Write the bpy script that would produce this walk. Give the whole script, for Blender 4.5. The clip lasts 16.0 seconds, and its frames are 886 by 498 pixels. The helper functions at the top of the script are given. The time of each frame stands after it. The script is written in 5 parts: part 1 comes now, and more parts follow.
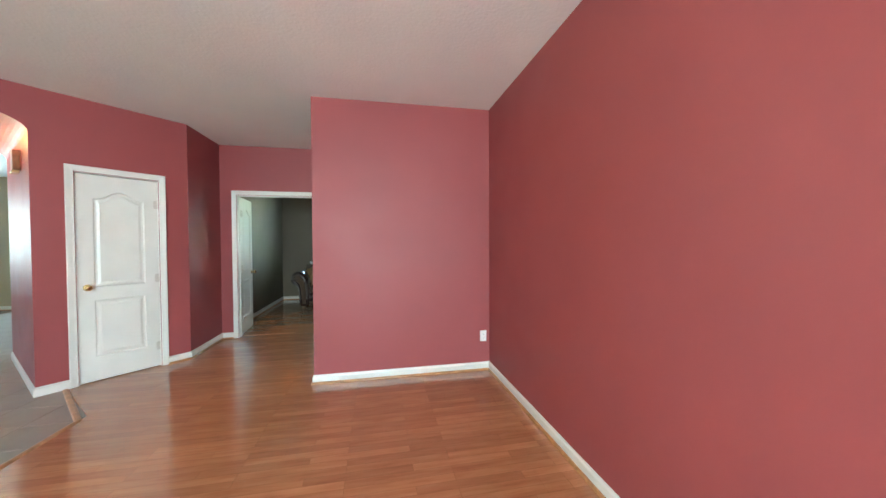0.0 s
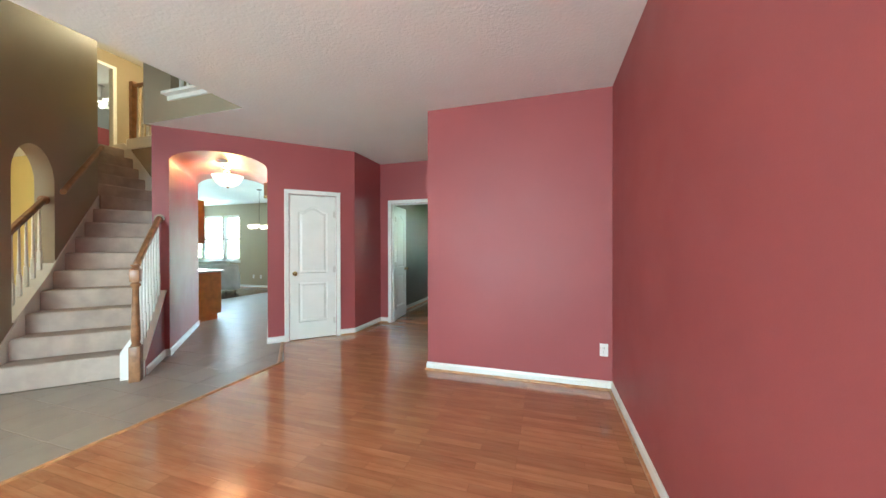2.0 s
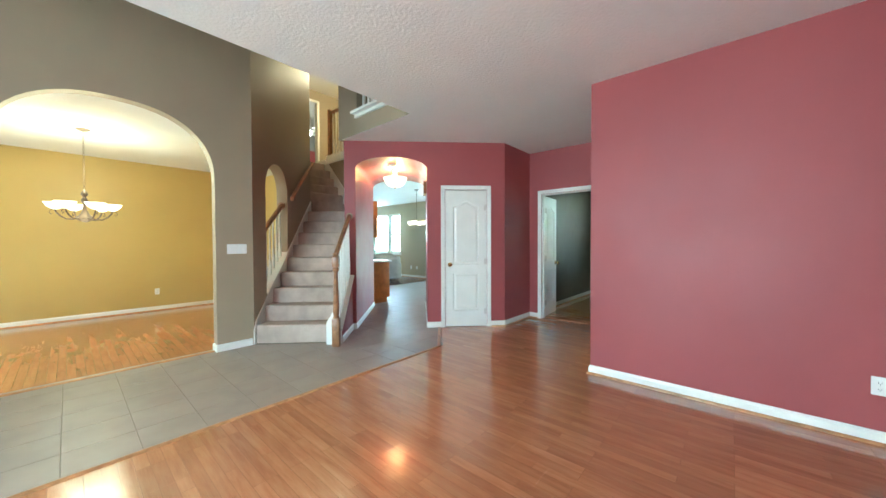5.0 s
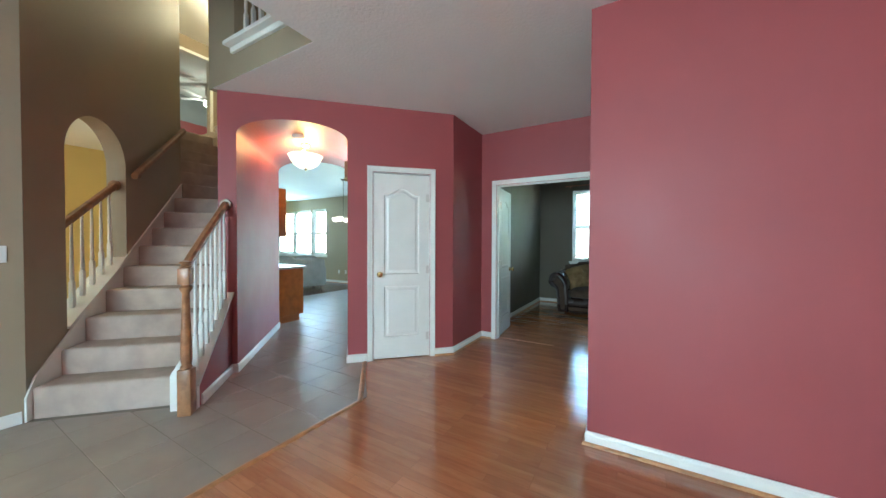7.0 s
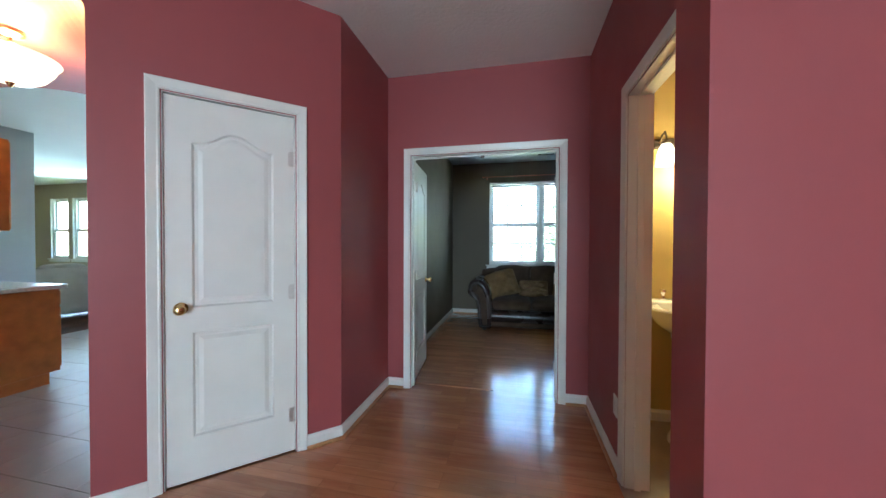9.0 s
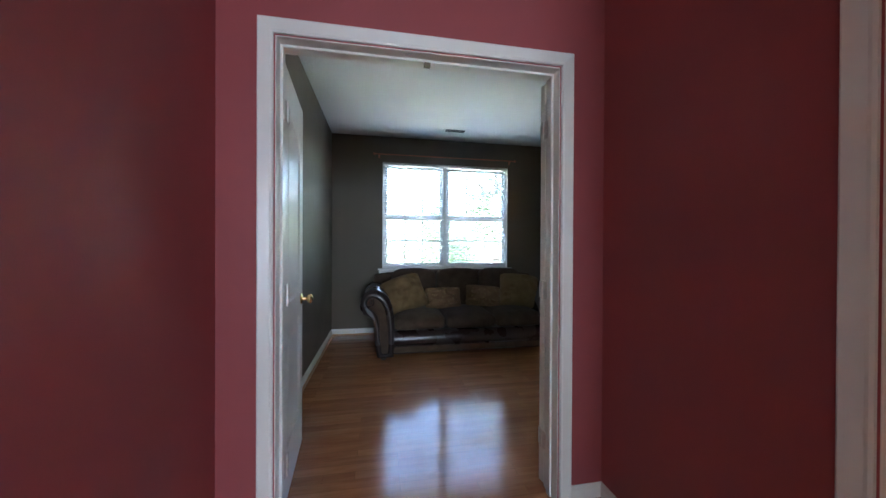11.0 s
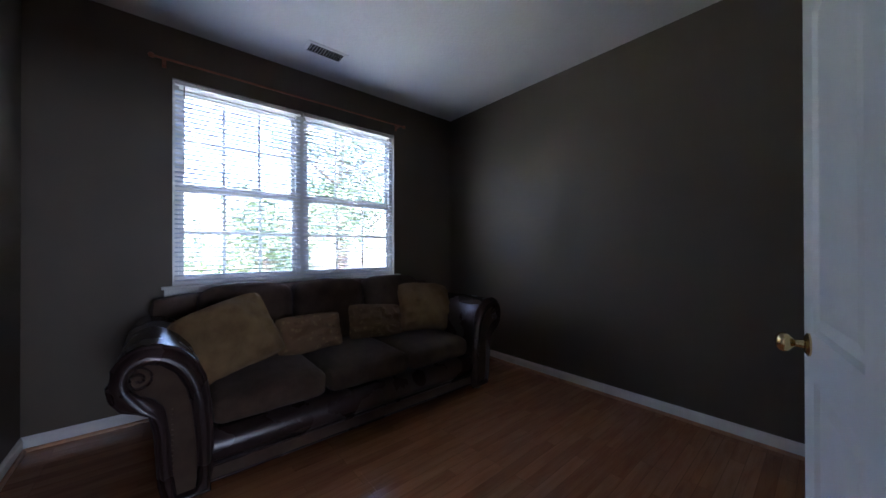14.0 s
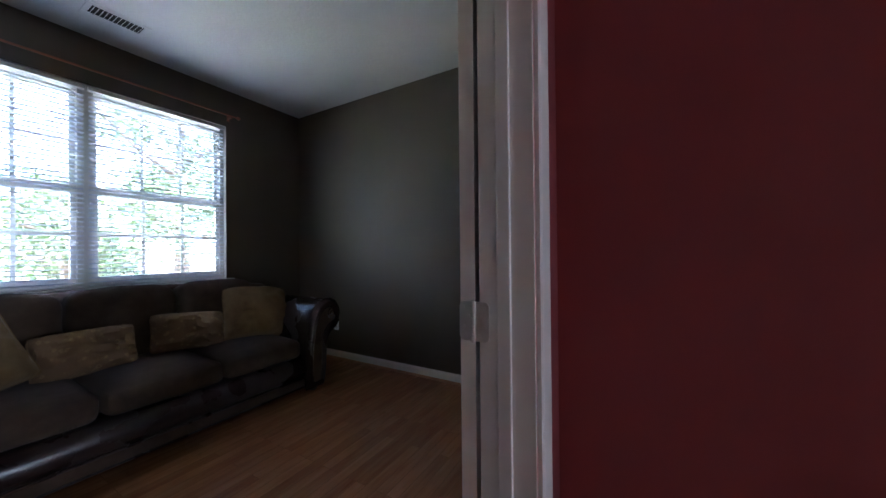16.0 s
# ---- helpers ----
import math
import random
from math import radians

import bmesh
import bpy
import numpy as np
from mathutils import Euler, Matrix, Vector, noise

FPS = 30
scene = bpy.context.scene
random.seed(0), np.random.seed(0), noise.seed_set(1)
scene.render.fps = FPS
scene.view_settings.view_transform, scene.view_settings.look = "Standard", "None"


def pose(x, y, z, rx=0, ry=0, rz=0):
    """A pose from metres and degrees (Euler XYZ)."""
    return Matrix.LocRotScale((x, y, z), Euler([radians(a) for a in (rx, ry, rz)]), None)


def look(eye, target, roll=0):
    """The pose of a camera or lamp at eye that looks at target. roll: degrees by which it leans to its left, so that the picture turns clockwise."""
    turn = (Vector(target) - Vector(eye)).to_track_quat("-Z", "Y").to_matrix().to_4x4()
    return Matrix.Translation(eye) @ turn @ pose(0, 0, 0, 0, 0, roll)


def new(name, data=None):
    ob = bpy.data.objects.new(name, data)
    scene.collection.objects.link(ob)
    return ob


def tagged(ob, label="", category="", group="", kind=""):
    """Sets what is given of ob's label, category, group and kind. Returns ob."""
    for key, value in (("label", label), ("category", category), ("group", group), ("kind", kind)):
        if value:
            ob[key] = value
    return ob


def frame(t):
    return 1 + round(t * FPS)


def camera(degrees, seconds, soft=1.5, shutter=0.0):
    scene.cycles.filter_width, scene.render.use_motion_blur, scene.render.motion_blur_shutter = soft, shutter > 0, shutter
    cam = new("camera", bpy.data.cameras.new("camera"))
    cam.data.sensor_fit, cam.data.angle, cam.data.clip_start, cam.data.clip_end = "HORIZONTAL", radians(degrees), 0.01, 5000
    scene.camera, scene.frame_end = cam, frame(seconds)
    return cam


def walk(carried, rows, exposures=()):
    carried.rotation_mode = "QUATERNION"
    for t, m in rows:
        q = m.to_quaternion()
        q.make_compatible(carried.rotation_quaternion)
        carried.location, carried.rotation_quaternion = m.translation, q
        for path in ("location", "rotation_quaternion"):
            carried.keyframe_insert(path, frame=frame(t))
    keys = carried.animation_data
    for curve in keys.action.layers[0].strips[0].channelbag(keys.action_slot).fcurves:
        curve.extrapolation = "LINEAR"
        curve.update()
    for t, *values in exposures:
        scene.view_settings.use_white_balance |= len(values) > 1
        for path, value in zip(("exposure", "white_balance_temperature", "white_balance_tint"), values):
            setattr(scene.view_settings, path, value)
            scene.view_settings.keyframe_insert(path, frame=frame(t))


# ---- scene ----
cam = camera(106.7, 16.0)
PATH = [
    (0, (2.046, 0.926, 1.352), (2.443, 2.886, 1.312), -0.3),
    (0.5, (2.185, 0.979, 1.297), (2.355, 2.972, 1.269), -0.4),
    (1, (2.345, 1.048, 1.305), (2.266, 3.046, 1.287), -0.2),
    (1.5, (2.54, 1.05, 1.3), (2.177, 3.016, 1.289), -0.3),
    (2, (2.656, 0.964, 1.293), (2.055, 2.872, 1.284), -0.1),
    (2.5, (2.708, 0.87, 1.272), (1.902, 2.7, 1.265), -0.0),
    (3, (2.739, 0.837, 1.23), (1.743, 2.572, 1.218), -0.0),
    (3.5, (2.706, 0.801, 1.197), (1.564, 2.443, 1.181), 0.0),
    (4, (2.666, 0.801, 1.189), (1.396, 2.346, 1.163), -0.0),
    (4.2, (2.651, 0.818, 1.198), (1.326, 2.316, 1.167), -0.2),
    (6.3, (1.977, 1.534, 1.295), (0.745, 3.109, 1.24), -0.0),
    (6.5, (1.914, 1.663, 1.282), (0.739, 3.28, 1.239), 0.0),
    (7, (1.71, 1.99, 1.275), (0.696, 3.714, 1.24), 0.2),
    (7.5, (1.516, 2.326, 1.291), (0.649, 4.128, 1.251), 0.3),
    (8, (1.338, 2.676, 1.317), (0.586, 4.529, 1.268), 0.5),
    (8.5, (1.156, 3.018, 1.27), (0.547, 4.923, 1.241), 0.2),
    (9, (1.004, 3.351, 1.27), (0.573, 5.304, 1.242), 0.2),
    (9.2, (0.953, 3.502, 1.256), (0.594, 5.469, 1.232), 0.2),
    (11.5, (0.456, 5.048, 1.189), (1.027, 6.965, 1.193), 0.3),
    (12, (0.427, 5.407, 1.163), (1.192, 7.255, 1.172), 0.3),
    (12.5, (0.409, 5.713, 1.145), (1.357, 7.474, 1.156), 0.2),
    (13, (0.404, 5.968, 1.152), (1.513, 7.633, 1.161), 0.1),
    (13.5, (0.419, 6.19, 1.151), (1.639, 7.775, 1.159), -0.0),
    (14, (0.479, 6.348, 1.157), (1.777, 7.87, 1.164), -0.1),
    (14.5, (0.529, 6.429, 1.168), (1.91, 7.875, 1.178), -0.1),
    (15, (0.579, 6.363, 1.178), (2.053, 7.715, 1.197), -0.5),
    (15.5, (0.633, 6.186, 1.168), (2.223, 7.399, 1.188), -0.4),
    (16, (0.647, 5.938, 1.149), (2.379, 6.939, 1.162), -0.5),
]
walk(cam, [(t, look(eye, target, roll)) for t, eye, target, roll in PATH], ((0, 5.48, 5900, -8), (4.2, 5.48, 5500, -14), (6.5, 5.28, 5300, -14), (7.5, 5.15, 5250, -10), (9.2, 4.95, 5350, -3), (11.3, 4.9, 5500, 8), (13.0, 5.0, 5450, 10), (13.5, 4.62, 5450, 16), (14.0, 4.12, 5400, 24), (14.5, 3.95, 5350, 32), (15.0, 3.8, 5350, 32), (16.0, 4.3, 5450, 18)))

# ---- world, sun, large lights ----
world = bpy.data.worlds.new("world")
scene.world = world
world.use_nodes = True
wn = world.node_tree
sky = wn.nodes.new("ShaderNodeTexSky")
sky.sky_type = "NISHITA"
sky.sun_disc = False
sky.sun_elevation = radians(58)
sky.dust_density = 3.0
sky.air_density = 1.3
sky.sun_rotation = radians(250)
wn.links.new(sky.outputs[0], wn.nodes["Background"].inputs[0])
wn.nodes["Background"].inputs[1].default_value = 0.15
sun_data = bpy.data.lights.new("sun", "SUN")
sun_data.energy, sun_data.angle, sun_data.color = 5.0, radians(0.5), (1.0, 0.95, 0.88)
sun = new("sun", sun_data)
sun.matrix_world = look((0, 0, 40), (23.5, 8.6, 0.0))




def area_light(name, eye, target, w, h, power, color):
    d = bpy.data.lights.new(name, "AREA")
    d.shape, d.size, d.size_y, d.energy, d.color = "RECTANGLE", w, h, power, color
    ob = new(name, d)
    ob.matrix_world = look(eye, target)
    return ob


def point_light(name, at, power, color, radius=0.05):
    d = bpy.data.lights.new(name, "POINT")
    d.energy, d.color, d.shadow_soft_size = power, color, radius
    ob = new(name, d)
    ob.location = at
    return ob


DAY = (0.80, 0.90, 1.0)
WARM = (1.0, 0.72, 0.38)
area_light("front_window_daylight", (1.5, -2.45, 1.5), (1.5, 0, 1.75), 2.0, 1.5, 6.6, DAY)
# kitchen fill, set in an assumed glass door out of view
area_light("kitchen_fill_daylight", (-3.1, 9.28, 1.1), (-3.1, 6, 1.0), 2.0, 1.9, 1.7, (0.50, 0.70, 1.0))
area_light("family_window_daylight", (-8.75, 9.2, 1.63), (-6.0, 6.0, 1.3), 1.8, 1.4, 4.0, (0.66, 0.82, 1.0))
# dining room fill, set in an assumed front window out of view
area_light("dining_fill_daylight", (-4.0, -2.45, 1.5), (-4.0, 0, 1.7), 1.6, 1.4, 1.1, DAY)

DOOR_L, DOOR_R = -85, -169.5

# ---- plan helpers ----
O = Vector((-0.107, 5.304, 0))
R2 = 2 ** -0.5


def D(s, n, z=0.0):
    """A point by its place along and behind the diagonal wall."""
    return Vector((O.x + (s - n) * R2, O.y + (s + n) * R2, z))


# ---- materials ----
def node_mat(name):
    m = bpy.data.materials.new(name)
    m.use_nodes = True
    nt = m.node_tree
    return m, nt, nt.nodes["Principled BSDF"]


def ramp(nt, fac, stops):
    r = nt.nodes.new("ShaderNodeValToRGB")
    el = r.color_ramp.elements
    while len(el) < len(stops):
        el.new(0.5)
    for e, (p, c) in zip(el, stops):
        e.position, e.color = p, (*c, 1)
    nt.links.new(fac, r.inputs[0])
    return r.outputs[0]


def coords(nt, scale=(1, 1, 1), rot=(0, 0, 0)):
    tc = nt.nodes.new("ShaderNodeNewGeometry")
    mp = nt.nodes.new("ShaderNodeMapping")
    mp.inputs["Scale"].default_value = scale
    mp.inputs["Rotation"].default_value = rot
    nt.links.new(tc.outputs["Position"], mp.inputs[0])
    return mp.outputs[0]


def noise_of(nt, vec, scale, detail=4, rough=0.5):
    n = nt.nodes.new("ShaderNodeTexNoise")
    n.inputs["Scale"].default_value, n.inputs["Detail"].default_value, n.inputs["Roughness"].default_value = scale, detail, rough
    nt.links.new(vec, n.inputs["Vector"])
    return n.outputs[0]


def bump_of(nt, b, height, strength, dist):
    bp = nt.nodes.new("ShaderNodeBump")
    bp.inputs["Strength"].default_value, bp.inputs["Distance"].default_value = strength, dist
    nt.links.new(height, bp.inputs["Height"])
    nt.links.new(bp.outputs[0], b.inputs["Normal"])


def plain(name, color, rough=0.5, metal=0.0, vary=0.06, scale=3.0, bump=0.0, bscale=80.0, spec=0.5, rvary=0.0):
    m, nt, b = node_mat(name)
    v = coords(nt)
    n = noise_of(nt, v, scale)
    lo = tuple(max(0, c * (1 - vary)) for c in color)
    hi = tuple(min(1, c * (1 + vary)) for c in color)
    nt.links.new(ramp(nt, n, [(0.3, lo), (0.7, hi)]), b.inputs["Base Color"])
    b.inputs["Roughness"].default_value, b.inputs["Metallic"].default_value = rough, metal
    b.inputs["Specular IOR Level"].default_value = spec
    if rvary:
        r = ramp(nt, noise_of(nt, v, scale * 2.3), [(0.3, (rough - rvary,) * 3), (0.7, (rough + rvary,) * 3)])
        nt.links.new(r, b.inputs["Roughness"])
    if bump:
        bump_of(nt, b, noise_of(nt, v, bscale, 3), bump, 0.002)
    return m


def glow(name, color, strength, base=(0.9, 0.88, 0.8)):
    m, nt, b = node_mat(name)
    b.inputs["Base Color"].default_value = (*base, 1)
    b.inputs["Emission Color"].default_value = (*color, 1)
    b.inputs["Emission Strength"].default_value = strength
    b.inputs["Roughness"].default_value = 0.3
    return m


M_RED = plain("red_wall_paint", (0.312, 0.073, 0.076), 0.50, vary=0.04, scale=1.2, bump=0.10, bscale=160, rvary=0.04, spec=0.38)
M_GREEN = plain("green_wall_paint", (0.126, 0.099, 0.066), 0.52, spec=0.36, vary=0.04, scale=1.2, bump=0.12, bscale=160, rvary=0.04)
M_TAUPE = plain("taupe_wall_paint", (0.33, 0.265, 0.18), 0.5, vary=0.04, scale=1.2, bump=0.12, bscale=160)
M_YELLOW = plain("yellow_wall_paint", (0.50, 0.36, 0.12), 0.45, vary=0.04, scale=1.2, bump=0.12, bscale=160)
M_TAN = plain("tan_wall_paint", (0.44, 0.37, 0.25), 0.5, vary=0.04, scale=1.2, bump=0.12, bscale=160)
M_TRIM = plain("white_trim_paint", (0.78, 0.77, 0.72), 0.32, vary=0.03, scale=5, bump=0.05, bscale=40)
M_CEIL = plain("textured_ceiling_paint", (0.80, 0.80, 0.78), 0.85, vary=0.02, scale=2, bump=1.0, bscale=42)
for nd in M_CEIL.node_tree.nodes:
    if nd.type == "BUMP":
        nd.inputs["Distance"].default_value = 0.0035
M_BRASS = plain("brass", (0.75, 0.55, 0.25), 0.22, 1.0, vary=0.08, scale=30)
M_NICKEL = plain("brushed_nickel", (0.66, 0.63, 0.58), 0.45, 1.0, vary=0.08, scale=30)
M_BRONZE = plain("aged_bronze", (0.16, 0.12, 0.09), 0.4, 0.8, vary=0.15, scale=30)
M_PLATE = plain("white_plastic", (0.8, 0.8, 0.78), 0.3, vary=0.02)
# near-black put in for the shade inside outlet slots and the vent
M_DARK = plain("slot_shade_black", (0.02, 0.02, 0.02), 0.6)
M_OAK = plain("oak_rail_varnish", (0.30, 0.145, 0.065), 0.3, vary=0.3, scale=14)
M_CABINET = plain("honey_oak_cabinet", (0.42, 0.15, 0.03), 0.3, vary=0.2, scale=9)
M_COUNTER = plain("pale_countertop", (0.6, 0.57, 0.52), 0.25, vary=0.15, scale=60)
M_CARPET = plain("beige_carpet", (0.46, 0.37, 0.31), 0.95, vary=0.14, scale=6, bump=0.9, bscale=260, spec=0.1)
M_PORC = plain("white_porcelain", (0.85, 0.83, 0.78), 0.12, vary=0.02)
M_COPPER = plain("copper_rod", (0.42, 0.17, 0.10), 0.4, 0.7, vary=0.1, scale=20)
M_GREYB = plain("grey_kitchen_wall_paint", (0.30, 0.31, 0.31), 0.5, vary=0.04)
M_CHROME = plain("chrome", (0.8, 0.8, 0.8), 0.1, 1.0, vary=0.02)
M_DARKWOOD = plain("dark_red_plank", (0.10, 0.035, 0.02), 0.25, vary=0.3, scale=8)
# pale colour of the added slab that reflects sun into the study
M_BOUNCE = plain("pale_bounce_slab", (0.52, 0.50, 0.46), 0.9, vary=0.1, scale=4)
M_GRASS = plain("lawn", (0.09, 0.13, 0.04), 0.95, vary=0.4, scale=2)
M_LEAF = plain("leaves", (0.12, 0.17, 0.085), 0.6, vary=0.4, scale=3)
M_BARK = plain("bark", (0.12, 0.09, 0.07), 0.9, vary=0.3, scale=20)
M_FENCE = plain("weathered_boards", (0.3, 0.26, 0.21), 0.85, vary=0.3, scale=12)
M_BOWL = glow("alabaster_glass_lit", (1.0, 0.74, 0.42), 0.065)
M_SHADE = glow("frosted_glass_lit", (1.0, 0.82, 0.55), 0.085)
M_CREAM = plain("cream_upholstery", (0.30, 0.26, 0.21), 0.85, vary=0.08, scale=6)


def wood_floor():
    m, nt, b = node_mat("oak_laminate_planks")
    v = coords(nt, rot=(0, 0, 0))
    br = nt.nodes.new("ShaderNodeTexBrick")
    nt.links.new(v, br.inputs["Vector"])
    br.offset, br.offset_frequency = 0.37, 3
    for k, val in (("Scale", 1.0), ("Mortar Size", 0.0016), ("Mortar Smooth", 0.3), ("Brick Width", 0.62), ("Row Height", 0.0633), ("Bias", 0.0)):
        br.inputs[k].default_value = val
    br.inputs["Color1"].default_value = (0, 0, 0, 1)
    br.inputs["Color2"].default_value = (1, 1, 1, 1)
    br.inputs["Mortar"].default_value = (0.5, 0.5, 0.5, 1)
    add = nt.nodes.new("ShaderNodeVectorMath")
    add.operation = "MULTIPLY_ADD"
    add.inputs[1].default_value = (7.3, 3.1, 5.7)
    nt.links.new(br.outputs["Color"], add.inputs[0])
    nt.links.new(v, add.inputs[2])
    mp = nt.nodes.new("ShaderNodeMapping")
    mp.inputs["Scale"].default_value = (1.1, 8.5, 1)
    nt.links.new(add.outputs[0], mp.inputs[0])
    g = noise_of(nt, mp.outputs[0], 3.0, 7, 0.62)
    mp2 = nt.nodes.new("ShaderNodeMapping")
    mp2.inputs["Scale"].default_value = (2.4, 70, 1)
    nt.links.new(add.outputs[0], mp2.inputs[0])
    g2 = noise_of(nt, mp2.outputs[0], 3.0, 5, 0.6)
    base = ramp(nt, g, [(0.25, (0.36, 0.143, 0.062)), (0.5, (0.46, 0.200, 0.092)), (0.78, (0.53, 0.255, 0.126))])
    fine = ramp(nt, g2, [(0.35, (0.90, 0.88, 0.86)), (0.55, (1.0, 1.0, 1.0))])
    mx = nt.nodes.new("ShaderNodeMix")
    mx.data_type, mx.blend_type = "RGBA", "MULTIPLY"
    mx.inputs[0].default_value = 0.75
    nt.links.new(base, mx.inputs[6])
    nt.links.new(fine, mx.inputs[7])
    tone = ramp(nt, br.outputs["Color"], [(0.0, (0.80, 0.78, 0.76)), (1.0, (1.08, 1.06, 1.04))])
    mx2 = nt.nodes.new("ShaderNodeMix")
    mx2.data_type, mx2.blend_type = "RGBA", "MULTIPLY"
    mx2.inputs[0].default_value = 1.0
    nt.links.new(mx.outputs[2], mx2.inputs[6])
    nt.links.new(tone, mx2.inputs[7])
    seam = nt.nodes.new("ShaderNodeMix")
    seam.data_type = "RGBA"
    nt.links.new(br.outputs["Fac"], seam.inputs[0])
    nt.links.new(mx2.outputs[2], seam.inputs[6])
    seam.inputs[7].default_value = (0.30, 0.13, 0.058, 1)
    nt.links.new(seam.outputs[2], b.inputs["Base Color"])
    b.inputs["Specular IOR Level"].default_value = 0.65
    nt.links.new(ramp(nt, g, [(0.2, (0.13,) * 3), (0.8, (0.20,) * 3)]), b.inputs["Roughness"])
    b.inputs["Coat Weight"].default_value = 0.35
    b.inputs["Coat Roughness"].default_value = 0.10
    bump_of(nt, b, noise_of(nt, mp.outputs[0], 1.2, 3), 0.06, 0.002)
    return m


M_WOOD = wood_floor()
M_STRIP = plain("oak_transition_strip", (0.42, 0.2, 0.08), 0.3, vary=0.25, scale=20)


def tile_mat(name="grey_beige_ceramic"):
    m, nt, b = node_mat(name)
    info = nt.nodes.new("ShaderNodeObjectInfo")
    v = coords(nt)
    add = nt.nodes.new("ShaderNodeVectorMath")
    add.operation = "MULTIPLY_ADD"
    add.inputs[1].default_value = (9.3, 9.1, 5.7)
    nt.links.new(info.outputs["Random"], add.inputs[0])
    nt.links.new(v, add.inputs[2])
    n = noise_of(nt, add.outputs[0], 3.5, 4, 0.5)
    c = ramp(nt, n, [(0.2, (0.25, 0.212, 0.178)), (0.5, (0.31, 0.262, 0.22)), (0.8, (0.36, 0.31, 0.262))])
    nt.links.new(c, b.inputs["Base Color"])
    nt.links.new(ramp(nt, n, [(0.2, (0.40,) * 3), (0.8, (0.47,) * 3)]), b.inputs["Roughness"])
    bump_of(nt, b, noise_of(nt, add.outputs[0], 9, 3), 0.06, 0.002)
    return m


M_TILE = tile_mat()
M_GROUT = plain("tile_grout", (0.21, 0.185, 0.15), 0.85, vary=0.15, scale=9)


# ---- mesh helpers ----
def finish(name, bm, mat, parent=None, label="", smooth=False, kind=""):
    bmesh.ops.recalc_face_normals(bm, faces=bm.faces)
    me = bpy.data.meshes.new(name)
    bm.to_mesh(me)
    bm.free()
    for m in (mat if isinstance(mat, (list, tuple)) else [mat]):
        me.materials.append(m)
    if smooth:
        me.shade_smooth()
        me.set_sharp_from_angle(angle=radians(38))
    ob = new(name, me)
    if parent is not None:
        ob.parent = parent
    return tagged(ob, label, kind=kind)


part = finish


def empty(name, m, label, category, group="", kind=""):
    ob = new(name)
    ob.empty_display_size = 0.1
    ob.matrix_basis = m if isinstance(m, Matrix) else Matrix.Translation(m)
    return tagged(ob, label, category, group, kind)


def box(bm, lo, hi, m=None, bevel=0.0, seg=2, mi=0):
    r = bmesh.ops.create_cube(bm, size=1.0)
    vs = r["verts"]
    for v in vs:
        v.co = Vector([lo[i] + (v.co[i] + 0.5) * (hi[i] - lo[i]) for i in range(3)])
    faces = list({f for v in vs for f in v.link_faces})
    if bevel:
        es = list({e for v in vs for e in v.link_edges})
        out = bmesh.ops.bevel(bm, geom=es, offset=bevel, segments=seg, affect="EDGES", profile=0.5)
        vs = list({v for f in out["faces"] for v in f.verts} | {v for v in vs if v.is_valid})
        faces = list({f for v in vs for f in v.link_faces})
    for f in faces:
        f.material_index = mi
    if m is not None:
        bmesh.ops.transform(bm, matrix=m, verts=vs)
    return vs


def lathe(bm, prof, seg=20, m=None, mi=0):
    rings = []
    for r, z in prof:
        if r < 1e-5:
            rings.append([bm.verts.new((0, 0, z))])
        else:
            rings.append([bm.verts.new((r * math.cos(6.28318 * i / seg), r * math.sin(6.28318 * i / seg), z)) for i in range(seg)])
    vs = [v for r in rings for v in r]
    for a, b in zip(rings, rings[1:]):
        for i in range(seg):
            j = (i + 1) % seg
            q = [a[i % len(a)], a[j % len(a)], b[j % len(b)], b[i % len(b)]]
            q = list(dict.fromkeys(q))
            if len(q) > 2:
                bm.faces.new(q).material_index = mi
    for r in (rings[0], rings[-1]):
        if len(r) > 2:
            bm.faces.new(r).material_index = mi
    if m is not None:
        bmesh.ops.transform(bm, matrix=m, verts=vs)
    return vs


def tube(bm, pts, rad, seg=8, mi=0):
    pts = [Vector(p) for p in pts]
    rings = []
    for i, p in enumerate(pts):
        d = (pts[min(i + 1, len(pts) - 1)] - pts[max(i - 1, 0)]).normalized()
        a = d.cross(Vector((0, 0, 1)))
        a = d.cross(Vector((1, 0, 0))) if a.length < 0.15 else a
        a.normalize()
        b = d.cross(a)
        r = rad[i] if isinstance(rad, (list, tuple)) else rad
        rings.append([bm.verts.new(p + (a * math.cos(6.28318 * k / seg) + b * math.sin(6.28318 * k / seg)) * r) for k in range(seg)])
    for u, w in zip(rings, rings[1:]):
        for k in range(seg):
            bm.faces.new((u[k], u[(k + 1) % seg], w[(k + 1) % seg], w[k])).material_index = mi
    bm.faces.new(rings[0]).material_index = mi
    bm.faces.new(rings[-1]).material_index = mi


def prism(bm, pts, z0, z1, mi=0, m=None):
    """Extrude a plan polygon from z0 to z1."""
    lo = [bm.verts.new((p[0], p[1], z0)) for p in pts]
    hi = [bm.verts.new((p[0], p[1], z1)) for p in pts]
    fs = [bm.faces.new(lo), bm.faces.new(hi)]
    k = len(pts)
    for i in range(k):
        fs.append(bm.faces.new((lo[i], lo[(i + 1) % k], hi[(i + 1) % k], hi[i])))
    for f in fs:
        f.material_index = mi
    if m is not None:
        bmesh.ops.transform(bm, matrix=m, verts=lo + hi)
    return lo + hi


